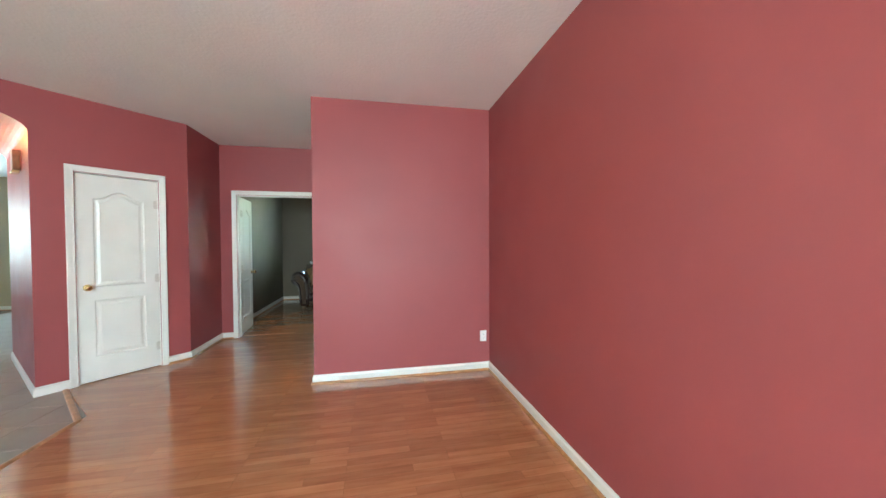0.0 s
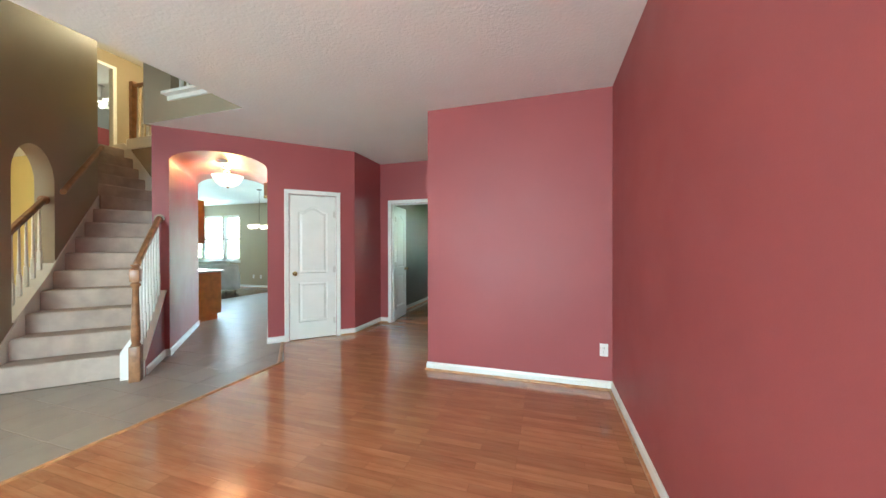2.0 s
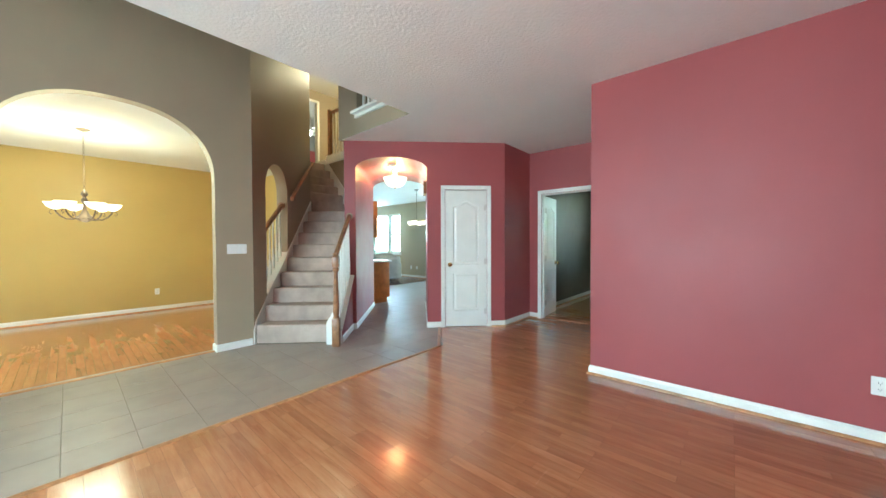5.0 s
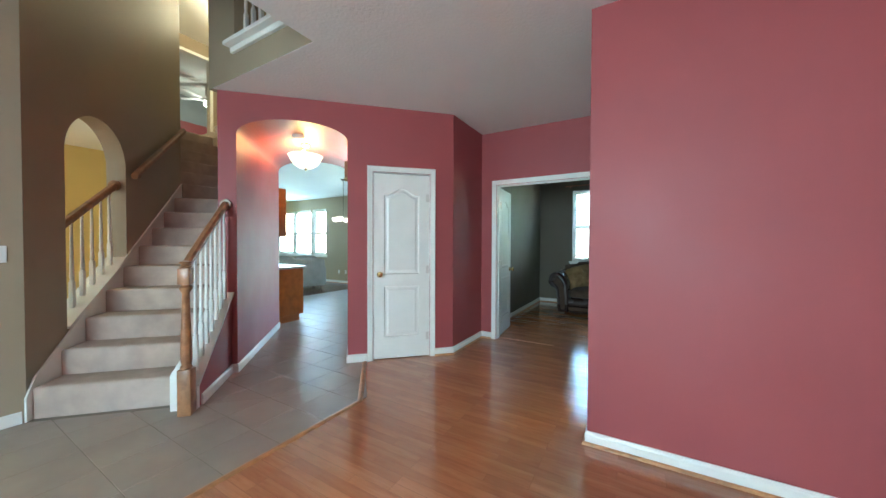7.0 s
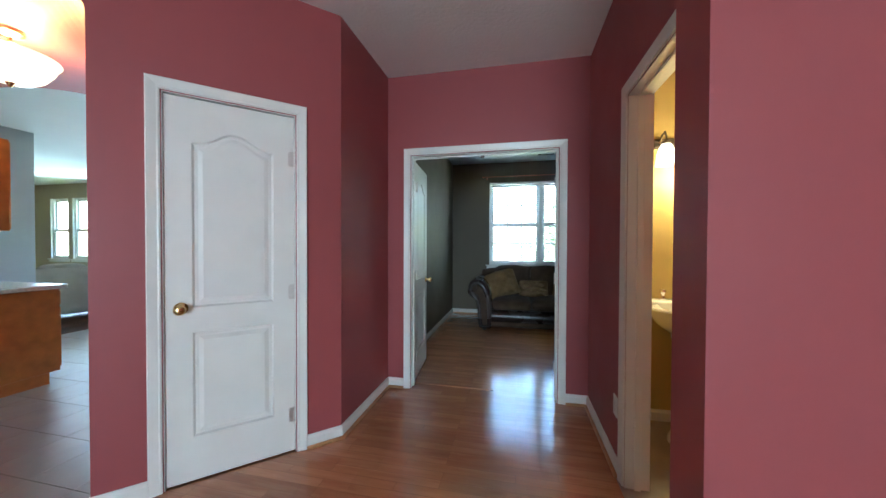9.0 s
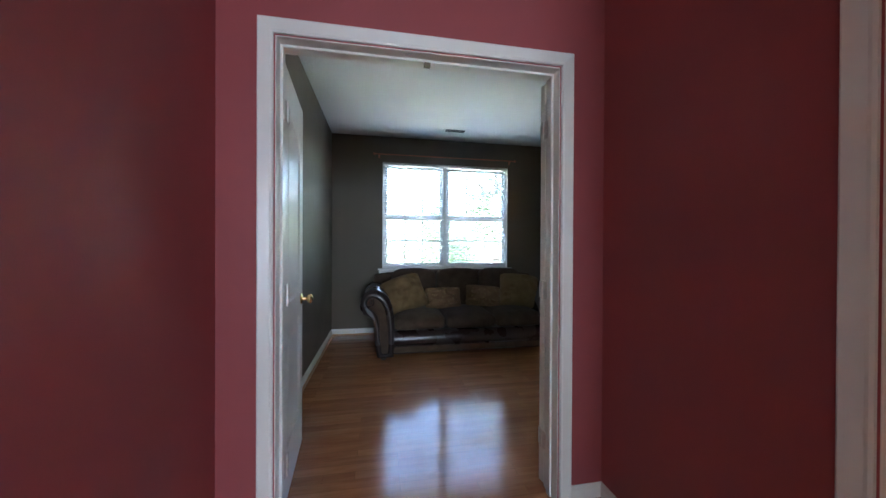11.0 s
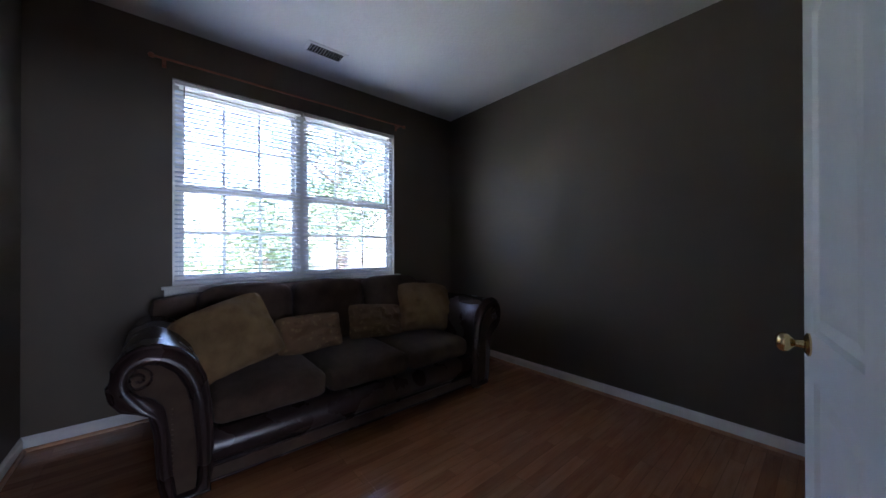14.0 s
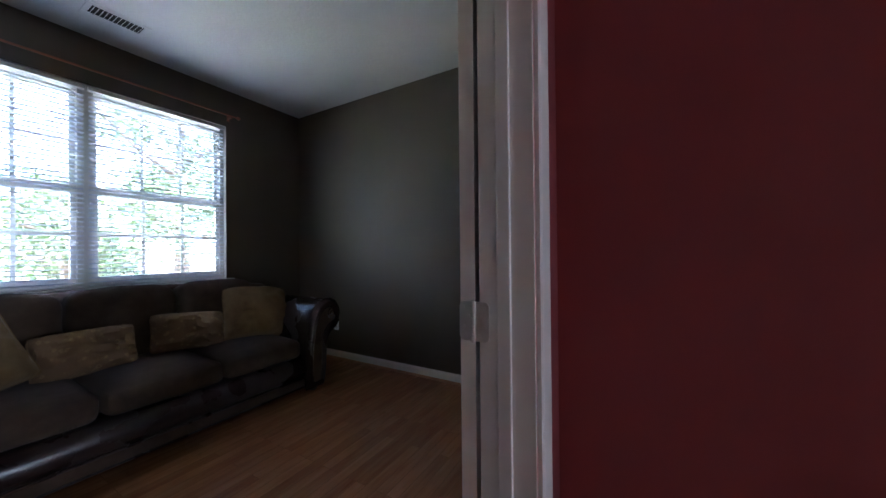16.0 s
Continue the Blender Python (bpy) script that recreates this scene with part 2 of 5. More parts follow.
def arch_outline(u0, u1, z0, spring, crown, n=28, z0b=None, power=2.0):
    """The outline of an arched opening: a superellipse over the spring line."""
    c, a = (u0 + u1) / 2, (u1 - u0) / 2
    pts = [(u0, z0)]
    for i in range(n + 1):
        th = math.pi * (1 - i / n)
        cx, sz = math.cos(th), math.sin(th)
        pts.append((c + a * math.copysign(abs(cx) ** (2 / power), cx), spring + (crown - spring) * max(0, sz) ** (2 / power)))
    pts.append((u1, z0 if z0b is None else z0b))
    return pts


def rect(u0, u1, z0, z1):
    return [(u0, z0), (u0, z1), (u1, z1), (u1, z0)]


def wall_mesh(p0, p1, outline, holes, t):
    """A wall along p0 to p1, its front on the right of that way, its thickness to the left. Material 0 front, 1 back, 2 reveals."""
    p0, p1 = Vector((p0[0], p0[1], 0)), Vector((p1[0], p1[1], 0))
    d = (p1 - p0).normalized()
    nrm = Vector((-d.y, d.x, 0))
    bm = bmesh.new()
    loops = [[bm.verts.new(p0 + d * u + Vector((0, 0, z))) for u, z in lp] for lp in [outline] + holes]
    edges = [bm.edges.new((lp[i], lp[(i + 1) % len(lp)])) for lp in loops for i in range(len(lp))]
    bmesh.ops.triangle_fill(bm, use_beauty=True, use_dissolve=False, edges=edges)
    front = list(bm.faces)
    out = bmesh.ops.extrude_face_region(bm, geom=front, use_keep_orig=True)
    bmesh.ops.translate(bm, verts=[g for g in out["geom"] if isinstance(g, bmesh.types.BMVert)], vec=nrm * t)
    bmesh.ops.recalc_face_normals(bm, faces=bm.faces)
    for f in bm.faces:
        k = f.normal.dot(nrm)
        f.material_index = 0 if k < -0.9 else 1 if k > 0.9 else 2
    return bm


def wall(name, p0, p1, z0, z1, t, mats, holes=(), label="", outline=None):
    """holes that reach the floor are cut into the outline, the rest are holes."""
    L = (Vector(p1[:2]) - Vector(p0[:2])).length
    cuts = sorted((h for h in holes if min(z for _, z in h) <= z0 + 1e-4), key=lambda h: h[0][0])
    if outline is None:
        outline = [(0, z0)]
        for h in cuts:
            outline += h
        outline += [(L, z0), (L, z1), (0, z1)]
    bm = wall_mesh(p0, p1, outline, [list(h) for h in holes if h not in cuts], t)
    return finish(name, bm, list(mats), kind="structure", label=label)


def slab(name, pts, z0, z1, mat, label=""):
    bm = bmesh.new()
    prism(bm, pts, z0, z1)
    return finish(name, bm, mat, kind="structure", label=label)


# ---- floors ----
HD = 2.04
CH = 2.74
FLOOR_MAIN = slab("floor", [(-0.2, -2.7), (3.34, -2.7), (3.38, 9.52), (-0.35, 9.52), (-0.35, 6.1), D(0.1, 0.1), D(-0.985, 0.11), D(-0.985, -1.03)[:2]], -0.06, -0.009, M_WOOD, "glossy reddish oak laminate plank floor")
FLOOR_DINING = slab("floor", [(-6.5, -2.7), (-2.08, -2.7), (-2.08, 2.42), D(-3.45, 2.0), (-6.5, 4.6)], -0.06, -0.009, M_WOOD, "glossy oak laminate plank floor of the dining room")
slab("subfloor", [(-11.4, -2.75), (3.45, -2.75), (3.45, 9.55), (-11.4, 9.55)], -0.2, -0.062, M_GROUT)

# ---- walls ----
RED3 = (M_RED, M_RED, M_RED)
wall("wall_east", (3.22, 4.255), (3.22, -2.72), 0, CH, 0.12, RED3)
wall("wall_partition", (1.45, 4.255), (3.22, 4.255), 0, CH, 0.175, RED3)
wall("wall_hall", (1.565, 6.115), (1.565, 4.43), 0, CH, 0.115, (M_RED, M_YELLOW, M_TRIM), [rect(0.895, 1.575, 0, HD)])
wall("wall_study_front", (-0.35, 6.115), (3.34, 6.115), 0, CH, 0.12, (M_RED, M_GREEN, M_TRIM), [rect(0.456, 1.686, 0, HD)])
wall("wall_return", (-0.107, 5.304), (-0.107, 6.115), 0, CH, 0.12, RED3)
wall("wall_closet", D(-1.04, 0), D(0, 0), 0, CH, 0.12, (M_RED, M_TAUPE, M_TRIM), [rect(0.145, 0.768, 0, HD)])
wall("wall_archway", D(-2.36, 0), D(-1.04, 0), 0, CH, 1.78, (M_RED, M_YELLOW, M_RED), [arch_outline(0.16, 1.2, 0, 2.34, 2.515)])
wall("wall_stair", D(-3.33, -0.65), D(-3.33, 1.50), 0, 5.4, 0.16, (M_TAUPE, M_YELLOW, M_TAUPE),
     [arch_outline(0.35, 1.07, 0.57, 2.02, 2.39, z0b=1.10)])
wall("wall_foyer", (-2.002, -2.72), (-2.002, 2.49), 0, 5.4, 0.13, (M_TAUPE, M_YELLOW, M_TAUPE), [arch_outline(3.23, 4.82, 0, 1.95, 2.67, power=2.35)])
wall("wall_dining_west", (-5.7, -2.72), (-5.7, 3.914), 0, CH, 0.12, (M_YELLOW,) * 3)
wall("wall_front", (3.34, -2.6), (-6.5, -2.6), 0, 5.4, 0.12, (M_TAUPE,) * 3,
     [rect(0.84, 2.84, 0.75, 2.25), rect(6.54, 8.14, 0.8, 2.2)])
wall("wall_study_west", (-0.14, 6.235), (-0.14, 9.37), 0, CH, 0.12, (M_GREEN,) * 3)
wall("wall_study_east", (3.18, 9.37), (3.18, 6.235), 0, CH, 0.12, (M_GREEN,) * 3)
wall("wall_study_window", (-0.34, 9.37), (3.38, 9.37), 0, CH, 0.15, (M_GREEN, M_CREAM, M_TRIM), [rect(0.875, 2.71, 0.905, 2.385)])
wall("wall_overlook", (-1.85, 3.60), (-0.34, 3.60), CH + 0.002, 5.4, 0.12, (M_TAUPE,) * 3, [rect(0.45, 1.36, 3.06, 4.2)])
wall("wall_upper", D(-2.36, 1.78), D(-2.36, 0), CH, 5.4, 0.12, (M_TAUPE,) * 3)
wall("wall_bath_north", (1.66, 6.0), (3.22, 6.0), 0, CH, 0.1, (M_YELLOW,) * 3)
wall("wall_bath_east", (3.0, 6.0), (3.0, 4.43), 0, CH, 0.1, (M_YELLOW,) * 3)
slab("ceiling", [(-0.34, -2.7), (3.34, -2.7), (3.38, 9.52), (-0.35, 9.52), (-0.35, 6.1), D(0, 0.1), D(-2.36, 0.1), D(-2.36, 0), (-1.80, 3.602), (-0.34, 3.602)], CH, 2.95, M_CEIL, "white textured ceiling")
slab("ceiling", [(-6.5, -2.7), (-2.1, -2.7), (-2.1, 2.42), D(-3.38, 1.50), (-6.5, 3.96)], CH, 2.95, M_CEIL)
slab("ceiling", [(-9.6, -2.8), (-0.2, -2.8), (-0.2, 9.4), (-9.6, 9.4)], 5.4, 5.5, M_CEIL)
slab("ceiling", [D(-2.49, 1.78), D(0.5, 1.78), (-0.35, 9.46), (-11.3, 9.46), (-11.3, 4.93), (-3.08, 4.93)], CH, 2.95, M_CEIL)
# the last opening is assumed, added out of view to daylight the kitchen
wall("wall_family", (-11.2, 9.345), (-0.35, 9.345), 0, CH, 0.12, (M_TAN, M_CREAM, M_TRIM), [rect(0.74, 1.35, 0.88, 2.38), rect(1.5, 3.4, 0.88, 2.38), rect(3.48, 4.15, 0.88, 2.38), rect(7.0, 9.2, 0, 2.05)])
wall("wall_family_west", (-11.2, 4.93), (-11.2, 9.4), 0, CH, 0.12, (M_TAN,) * 3)
wall("wall_family_south", (-7.0, 4.93), (-11.2, 4.93), 0, CH, 0.12, (M_TAN,) * 3)
wall("wall_kitchen", (-5.43, 6.5), (-5.43, 4.935), 0, CH, 0.12, (M_TAN, M_GREYB, M_GREYB))

# unseen upper-storey walls, added to keep sky light off the foyer
for nm, a, b, z0 in (("unseen_wall_east", (-0.34, 3.60), (-0.34, -2.72), CH + 0.212), ("unseen_wall_rear", (-0.36, 9.38), (-0.36, 3.72), 2.952), ("unseen_wall_back", (-9.6, 9.38), (-0.36, 9.38), 2.952),
                     ("unseen_wall_far", (-9.6, -2.72), (-9.6, 9.38), 2.952), ("unseen_wall_front", (-6.5, -2.6), (-9.6, -2.6), 2.952)):
    wall(nm, a, b, z0, 5.4, 0.12, (M_TAUPE,) * 3)
# unseen slab that closes the same light leak from below
slab("ceiling", [(-9.72, -2.72), (-6.5, -2.72), (-6.5, 5.2), (-9.72, 5.2)], 2.75, 2.95, M_CEIL)
wall("wall_closet_back", D(-1.0, 0.72), D(0.6, 0.72), 0, CH, 0.08, (M_TAUPE,) * 3)

# ---- trim, doors, windows ----
def on_wall(p0, p1, u=0.0, z=0.0):
    """A pose on the face of a wall: x along it, y out of the wall towards the room on its right, z up."""
    p0, p1 = Vector((p0[0], p0[1], 0)), Vector((p1[0], p1[1], 0))
    d = (p1 - p0).normalized()
    m = Matrix(((d.x, d.y, 0, 0), (d.y, -d.x, 0, 0), (0, 0, 1, 0), (0, 0, 0, 1)))
    out = Vector((d.y, -d.x, 0))
    rot = Matrix((( -d.x, out.x, 0, 0), (-d.y, out.y, 0, 0), (0, 0, 1, 0), (0, 0, 0, 1)))
    return Matrix.Translation(p0 + d * u + Vector((0, 0, z))) @ rot


BASE_PROF = [(0, 0), (0.013, 0), (0.013, 0.062), (0.010, 0.070), (0.007, 0.074), (0.005, 0.083), (0, 0.083)]
SHOE_PROF = [(0.013, 0), (0.029, 0), (0.027, 0.009), (0.021, 0.016), (0.013, 0.018)]


def run_profile(name, p0, p1, prof, mat, ends=(0.0, 0.0)):
    """Sweep a profile (out of the wall, up) along p0 to p1, the room on its right."""
    p0, p1 = Vector((p0[0], p0[1], 0)), Vector((p1[0], p1[1], 0))
    d = (p1 - p0).normalized()
    out = Vector((d.y, -d.x, 0))
    bm = bmesh.new()
    a = [bm.verts.new(p0 + out * o + d * (-o * ends[0]) + Vector((0, 0, z))) for o, z in prof]
    b = [bm.verts.new(p1 + out * o + d * (o * ends[1]) + Vector((0, 0, z))) for o, z in prof]
    k = len(prof)
    for i in range(k):
        bm.faces.new((a[i], a[(i + 1) % k], b[(i + 1) % k], b[i]))
    bm.faces.new(a)
    bm.faces.new(b)
    return finish(name, bm, mat, kind="structure")


def baseboard(p0, p1, shoe=True, ends=(0, 0)):
    run_profile("baseboard", p0, p1, BASE_PROF, M_TRIM, ends)
    if shoe:
        run_profile("trim", p0, p1, SHOE_PROF, M_STRIP, ends)


A45 = 0.414
baseboard((3.22, 4.255), (3.22, -2.6), ends=(-1, 0))
baseboard((1.45, 4.255), (3.22, 4.255), ends=(1, -1))
baseboard((1.45, 4.43), (1.45, 4.255), ends=(0, 1))
baseboard((1.565, 6.115), (1.565, 5.285), ends=(-1, 0))
baseboard((1.398, 6.115), (1.565, 6.115), ends=(0, -1))
baseboard((-0.107, 6.115), (0.044, 6.115), ends=(-1, 0))
baseboard((-0.107, 5.304), (-0.107, 6.115), ends=(A45, -1))
baseboard(D(-0.214, 0), D(0, 0), ends=(0, A45))
baseboard(D(-1.16, 0), D(-0.953, 0), shoe=False, ends=(1, 0))
baseboard(D(-1.16, 1.78), D(-1.16, 0), shoe=False, ends=(0, 1))
baseboard(D(-2.2, 0), D(-2.2, 1.78), shoe=False, ends=(1, 0))
baseboard(D(-2.25, 0), D(-2.2, 0), shoe=False, ends=(-1, 1))
baseboard(D(-2.25, -0.66), D(-2.25, 0), shoe=False, ends=(0, -1))
baseboard((-2.002, 2.10), (-2.002, 2.47), shoe=False, ends=(1, 0))
baseboard((-2.002, -2.6), (-2.002, 0.51), shoe=False, ends=(0, 1))
baseboard((-2.132, 2.10), (-2.002, 2.10), shoe=False, ends=(1, 1))
baseboard((-2.002, 0.45), (-2.132, 0.51), shoe=False, ends=(1, 1))
baseboard((-5.7, -2.6), (-5.7, 3.915))
baseboard((-5.7, 3.915), (-3.6, 3.915))
SX0, SX1, SY1 = -0.14, 3.18, 9.37
baseboard((SX0, 6.235), (SX0, SY1), ends=(0, -1))
baseboard((SX0, SY1), (SX1, SY1), ends=(-1, -1))
baseboard((SX1, SY1), (SX1, 6.235), ends=(-1, 0))
baseboard((-11.2, 9.345), (-0.35, 9.345))
baseboard((1.66, 6.0), (3.0, 6.0), shoe=False)

CASE_PROF = [(0, 0), (0, 0.009), (0.007, 0.012), (0.014, 0.011), (0.040, 0.016), (0.052, 0.018), (0.057, 0.015), (0.057, 0)]


def casing(parent, w, h, prof=CASE_PROF, reveal=0.005):
    """A mitred casing round an opening of width w and height h; local x along the wall, y out of it."""
    bm = bmesh.new()
    path = [((-reveal, 0), (-1, 0)), ((-reveal, h + reveal), (-1, 1)), ((w + reveal, h + reveal), (1, 1)), ((w + reveal, 0), (1, 0))]
    rings = [[bm.verts.new((p[0] + n[0] * o, y, p[1] + n[1] * o)) for o, y in prof] for p, n in path]
    k = len(prof)
    for a, b in zip(rings, rings[1:]):
        for i in range(k):
            bm.faces.new((a[i], a[(i + 1) % k], b[(i + 1) % k], b[i]))
    bm.faces.new(rings[0])
    bm.faces.new(rings[-1])
    return part("casing", bm, M_TRIM, parent)


def jamb(parent, w, h, t, stop=0.045):
    bm = bmesh.new()
    j = 0.004
    box(bm, (0, -t, 0), (j, 0, h - j), bevel=0.001, seg=1)
    box(bm, (w - j, -t, 0), (w, 0, h - j), bevel=0.001, seg=1)
    box(bm, (0, -t, h - j), (w, 0, h), bevel=0.001, seg=1)
    if stop:
        box(bm, (j, -t + stop, 0), (j + 0.011, -t + stop + 0.03, h - j), bevel=0.002)
        box(bm, (w - j - 0.011, -t + stop, 0), (w - j, -t + stop + 0.03, h - j), bevel=0.002)
        box(bm, (j + 0.011, -t + stop, h - j - 0.011), (w - j - 0.011, -t + stop + 0.03, h - j), bevel=0.002)
    return part("jamb", bm, M_TRIM, parent)


def eyebrow(u0, u1, z0, zs, rise, inset, n=24):
    a, b, c = u0 + inset, u1 - inset, (u0 + u1) / 2
    pts = [(a, z0 + inset)]
    for i in range(n + 1):
        u = a + (b - a) * i / n
        x = (u - c) / ((u1 - u0) / 2)
        pts.append((u, zs - inset + rise * (0.5 + 0.5 * math.cos(math.pi * min(1, abs(x) / 0.86)))))
    pts.append((b, z0 + inset))
    return pts


def door_leaf(w, h=2.03, t=0.035):
    """A moulded two-panel leaf with an eyebrow-topped upper panel; hinge edge at x=0, faces at y=0 and y=-t."""
    st = min(0.115, w * 0.185)
    specs = [(st, w - st, 0.24, 0.80, 0.0), (st, w - st, 0.93, 1.80, 0.075)]
    bm = wall_mesh((0, 0), (w, 0), rect(0, w, 0.008, h), [eyebrow(*s, 0.0) for s in specs], t)
    bmesh.ops.translate(bm, verts=bm.verts, vec=(0, -t, 0))
    leafm = bm
    pans = []
    for s in specs:
        pb = bmesh.new()
        loops = []
        for side in (0, 1):
            for inset, dep in ((0.0, 0.0), (0.010, 0.010), (0.026, 0.010), (0.048, 0.003)):
                y = -dep if side == 0 else -t + dep
                loops.append([pb.verts.new((u, y, z)) for u, z in eyebrow(*s, inset)])
        k = len(loops[0])
        for q in (loops[:4], loops[4:]):
            for a, b in zip(q, q[1:]):
                for i in range(k):
                    pb.faces.new((a[i], a[(i + 1) % k], b[(i + 1) % k], b[i]))
            pb.faces.new(q[3])
        for i in range(k):
            pb.faces.new((loops[0][i], loops[0][(i + 1) % k], loops[4][(i + 1) % k], loops[4][i]))
        pans.append(pb)
    return leafm, pans


def egg_knob(bm, side):
    """A brass knob on its rose, axis along y."""
    prof = [(0.0, 0.0), (0.032, 0.0), (0.032, 0.004), (0.024, 0.009), (0.012, 0.012), (0.010, 0.028), (0.015, 0.034), (0.025, 0.042), (0.028, 0.052), (0.025, 0.061), (0.016, 0.067), (0.0, 0.069)]
    lathe(bm, prof, 20, Matrix.Rotation(radians(-90 if side > 0 else 90), 4, "X"))


def hinge_mesh(m=None):
    bm = bmesh.new()
    r = 0.011
    for sx in (-1, 1):
        out = [(0.003, -0.0445), (0.036 - r, -0.0445)]
        out += [(0.036 - r + r * math.sin(q), -0.0445 + r - r * math.cos(q)) for q in (0.5, 1.05, 1.5708)]
        out += [(0.036 - r + r * math.cos(q), 0.0445 - r + r * math.sin(q)) for q in (0.0, 0.5, 1.05)]
        out += [(0.036 - r, 0.0445), (0.003, 0.0445)]
        prism(bm, [(x * sx, z) for x, z in out], -0.0015, 0.0015, m=Matrix.Rotation(radians(90), 4, "X"))
        for x, z in ((0.013, -0.031), (0.026, -0.012), (0.013, 0.012), (0.026, 0.031)):
            lathe(bm, [(0.0, 0.0012), (0.0042, 0.0012), (0.0036, 0.0024), (0.0, 0.0020)], 10, Matrix.Translation((x * sx, 0, z)) @ Matrix.Rotation(radians(-90), 4, "X"))
    for i in range(5):
        lathe(bm, [(0.0055, -0.0445 + i * 0.0178 + 0.0004), (0.0055, -0.0445 + (i + 1) * 0.0178 - 0.0004)], 12, Matrix.Translation((0, 0.004, 0)))
    lathe(bm, [(0.0, -0.049), (0.004, -0.047), (0.004, 0.047), (0.0, 0.050)], 12, Matrix.Translation((0, 0.004, 0)))
    return bm


def hang_leaf(parent, w, m, knob=True, hinges=(0.23, 0.98, 1.78), label="", hinge_turn=0, kz=0.93):
    bm, pans = door_leaf(w)
    leaf = part("leaf", bm, M_TRIM, parent, label)
    leaf.matrix_basis = m
    for pb in pans:
        part("panel", pb, M_TRIM, leaf)
    if knob:
        for side in (1, -1):
            kb = bmesh.new()
            egg_knob(kb, side)
            k = part("door_knob", kb, M_BRASS, leaf, "polished brass knob", smooth=True)
            k.location = (w - 0.065, 0 if side > 0 else -0.035, kz)
    for z in hinges:
        hb = part("hinge", hinge_mesh(), M_NICKEL, leaf, "worn nickel butt hinge")
        hb.matrix_basis = pose(-0.002, -0.035 if hinge_turn else 0.0, z, 0, 0, hinge_turn)
    return leaf


# closet door in the diagonal wall
w1 = on_wall(D(-0.895, 0), D(0, 0))
door1 = empty("door_1", Matrix.Translation(D(-0.272, 0)) @ w1.to_3x3().to_4x4(), "closed white two-panel closet door with a brass knob in the red wall", "door", kind="structure")
casing(door1, 0.623, HD)
jamb(door1, 0.623, HD, 0.115, stop=0)
hang_leaf(door1, 0.611, pose(0.006, -0.012, 0.0), label="white moulded two-panel door")

# double doors of the study, both swung into the room
w2 = on_wall((0.106, 6.115), (1.336, 6.115))
door2 = empty("door_2", Matrix.Translation((1.336, 6.115, 0)) @ w2.to_3x3().to_4x4(), "white double doors swung open into the green study", "door", kind="structure")
casing(door2, 1.23, HD)
jamb(door2, 1.23, HD, 0.125)
hang_leaf(door2, 0.605, pose(0.006, -0.172, 0.0, 0, 0, DOOR_R), label="white door leaf folded right back against the wall", hinges=(), kz=0.89)
hang_leaf(door2, 0.605, pose(1.239, -0.145, 0.0, 0, 0, DOOR_L) @ pose(0, 0.035, 0), label="white door leaf standing open beside the green wall", hinges=(), kz=0.89)
for x, a in ((0.0095, -90), (1.2215, 90)):
    for z in (0.24, 0.99, 1.79):
        hb = part("hinge", hinge_mesh(), M_NICKEL, door2, "worn nickel butt hinge")
        hb.matrix_basis = pose(x, -0.136, z, 0, 0, a)
back = casing(door2, 1.23, HD)
back.matrix_basis = pose(1.23, -0.12, 0, 0, 0, 180)
bm = bmesh.new()
box(bm, (0.60, -0.075, HD - 0.03), (0.63, -0.05, HD - 0.012), bevel=0.003)
part("ball_catch", bm, M_BRONZE, door2)

# bathroom doorway
w3 = on_wall((1.565, 5.22), (1.565, 4.54))
door3 = empty("door_3", Matrix.Translation((1.565, 4.54, 0)) @ w3.to_3x3().to_4x4(), "white-cased open doorway to the yellow powder room", "door", kind="structure")
casing(door3, 0.68, HD)
jamb(door3, 0.68, HD, 0.118)
bm = bmesh.new()
box(bm, (0.6735, -0.075, 0.90), (0.6765, -0.045, 0.96), bevel=0.001)
part("strike_plate", bm, M_BRASS, door3, "brass strike plate")


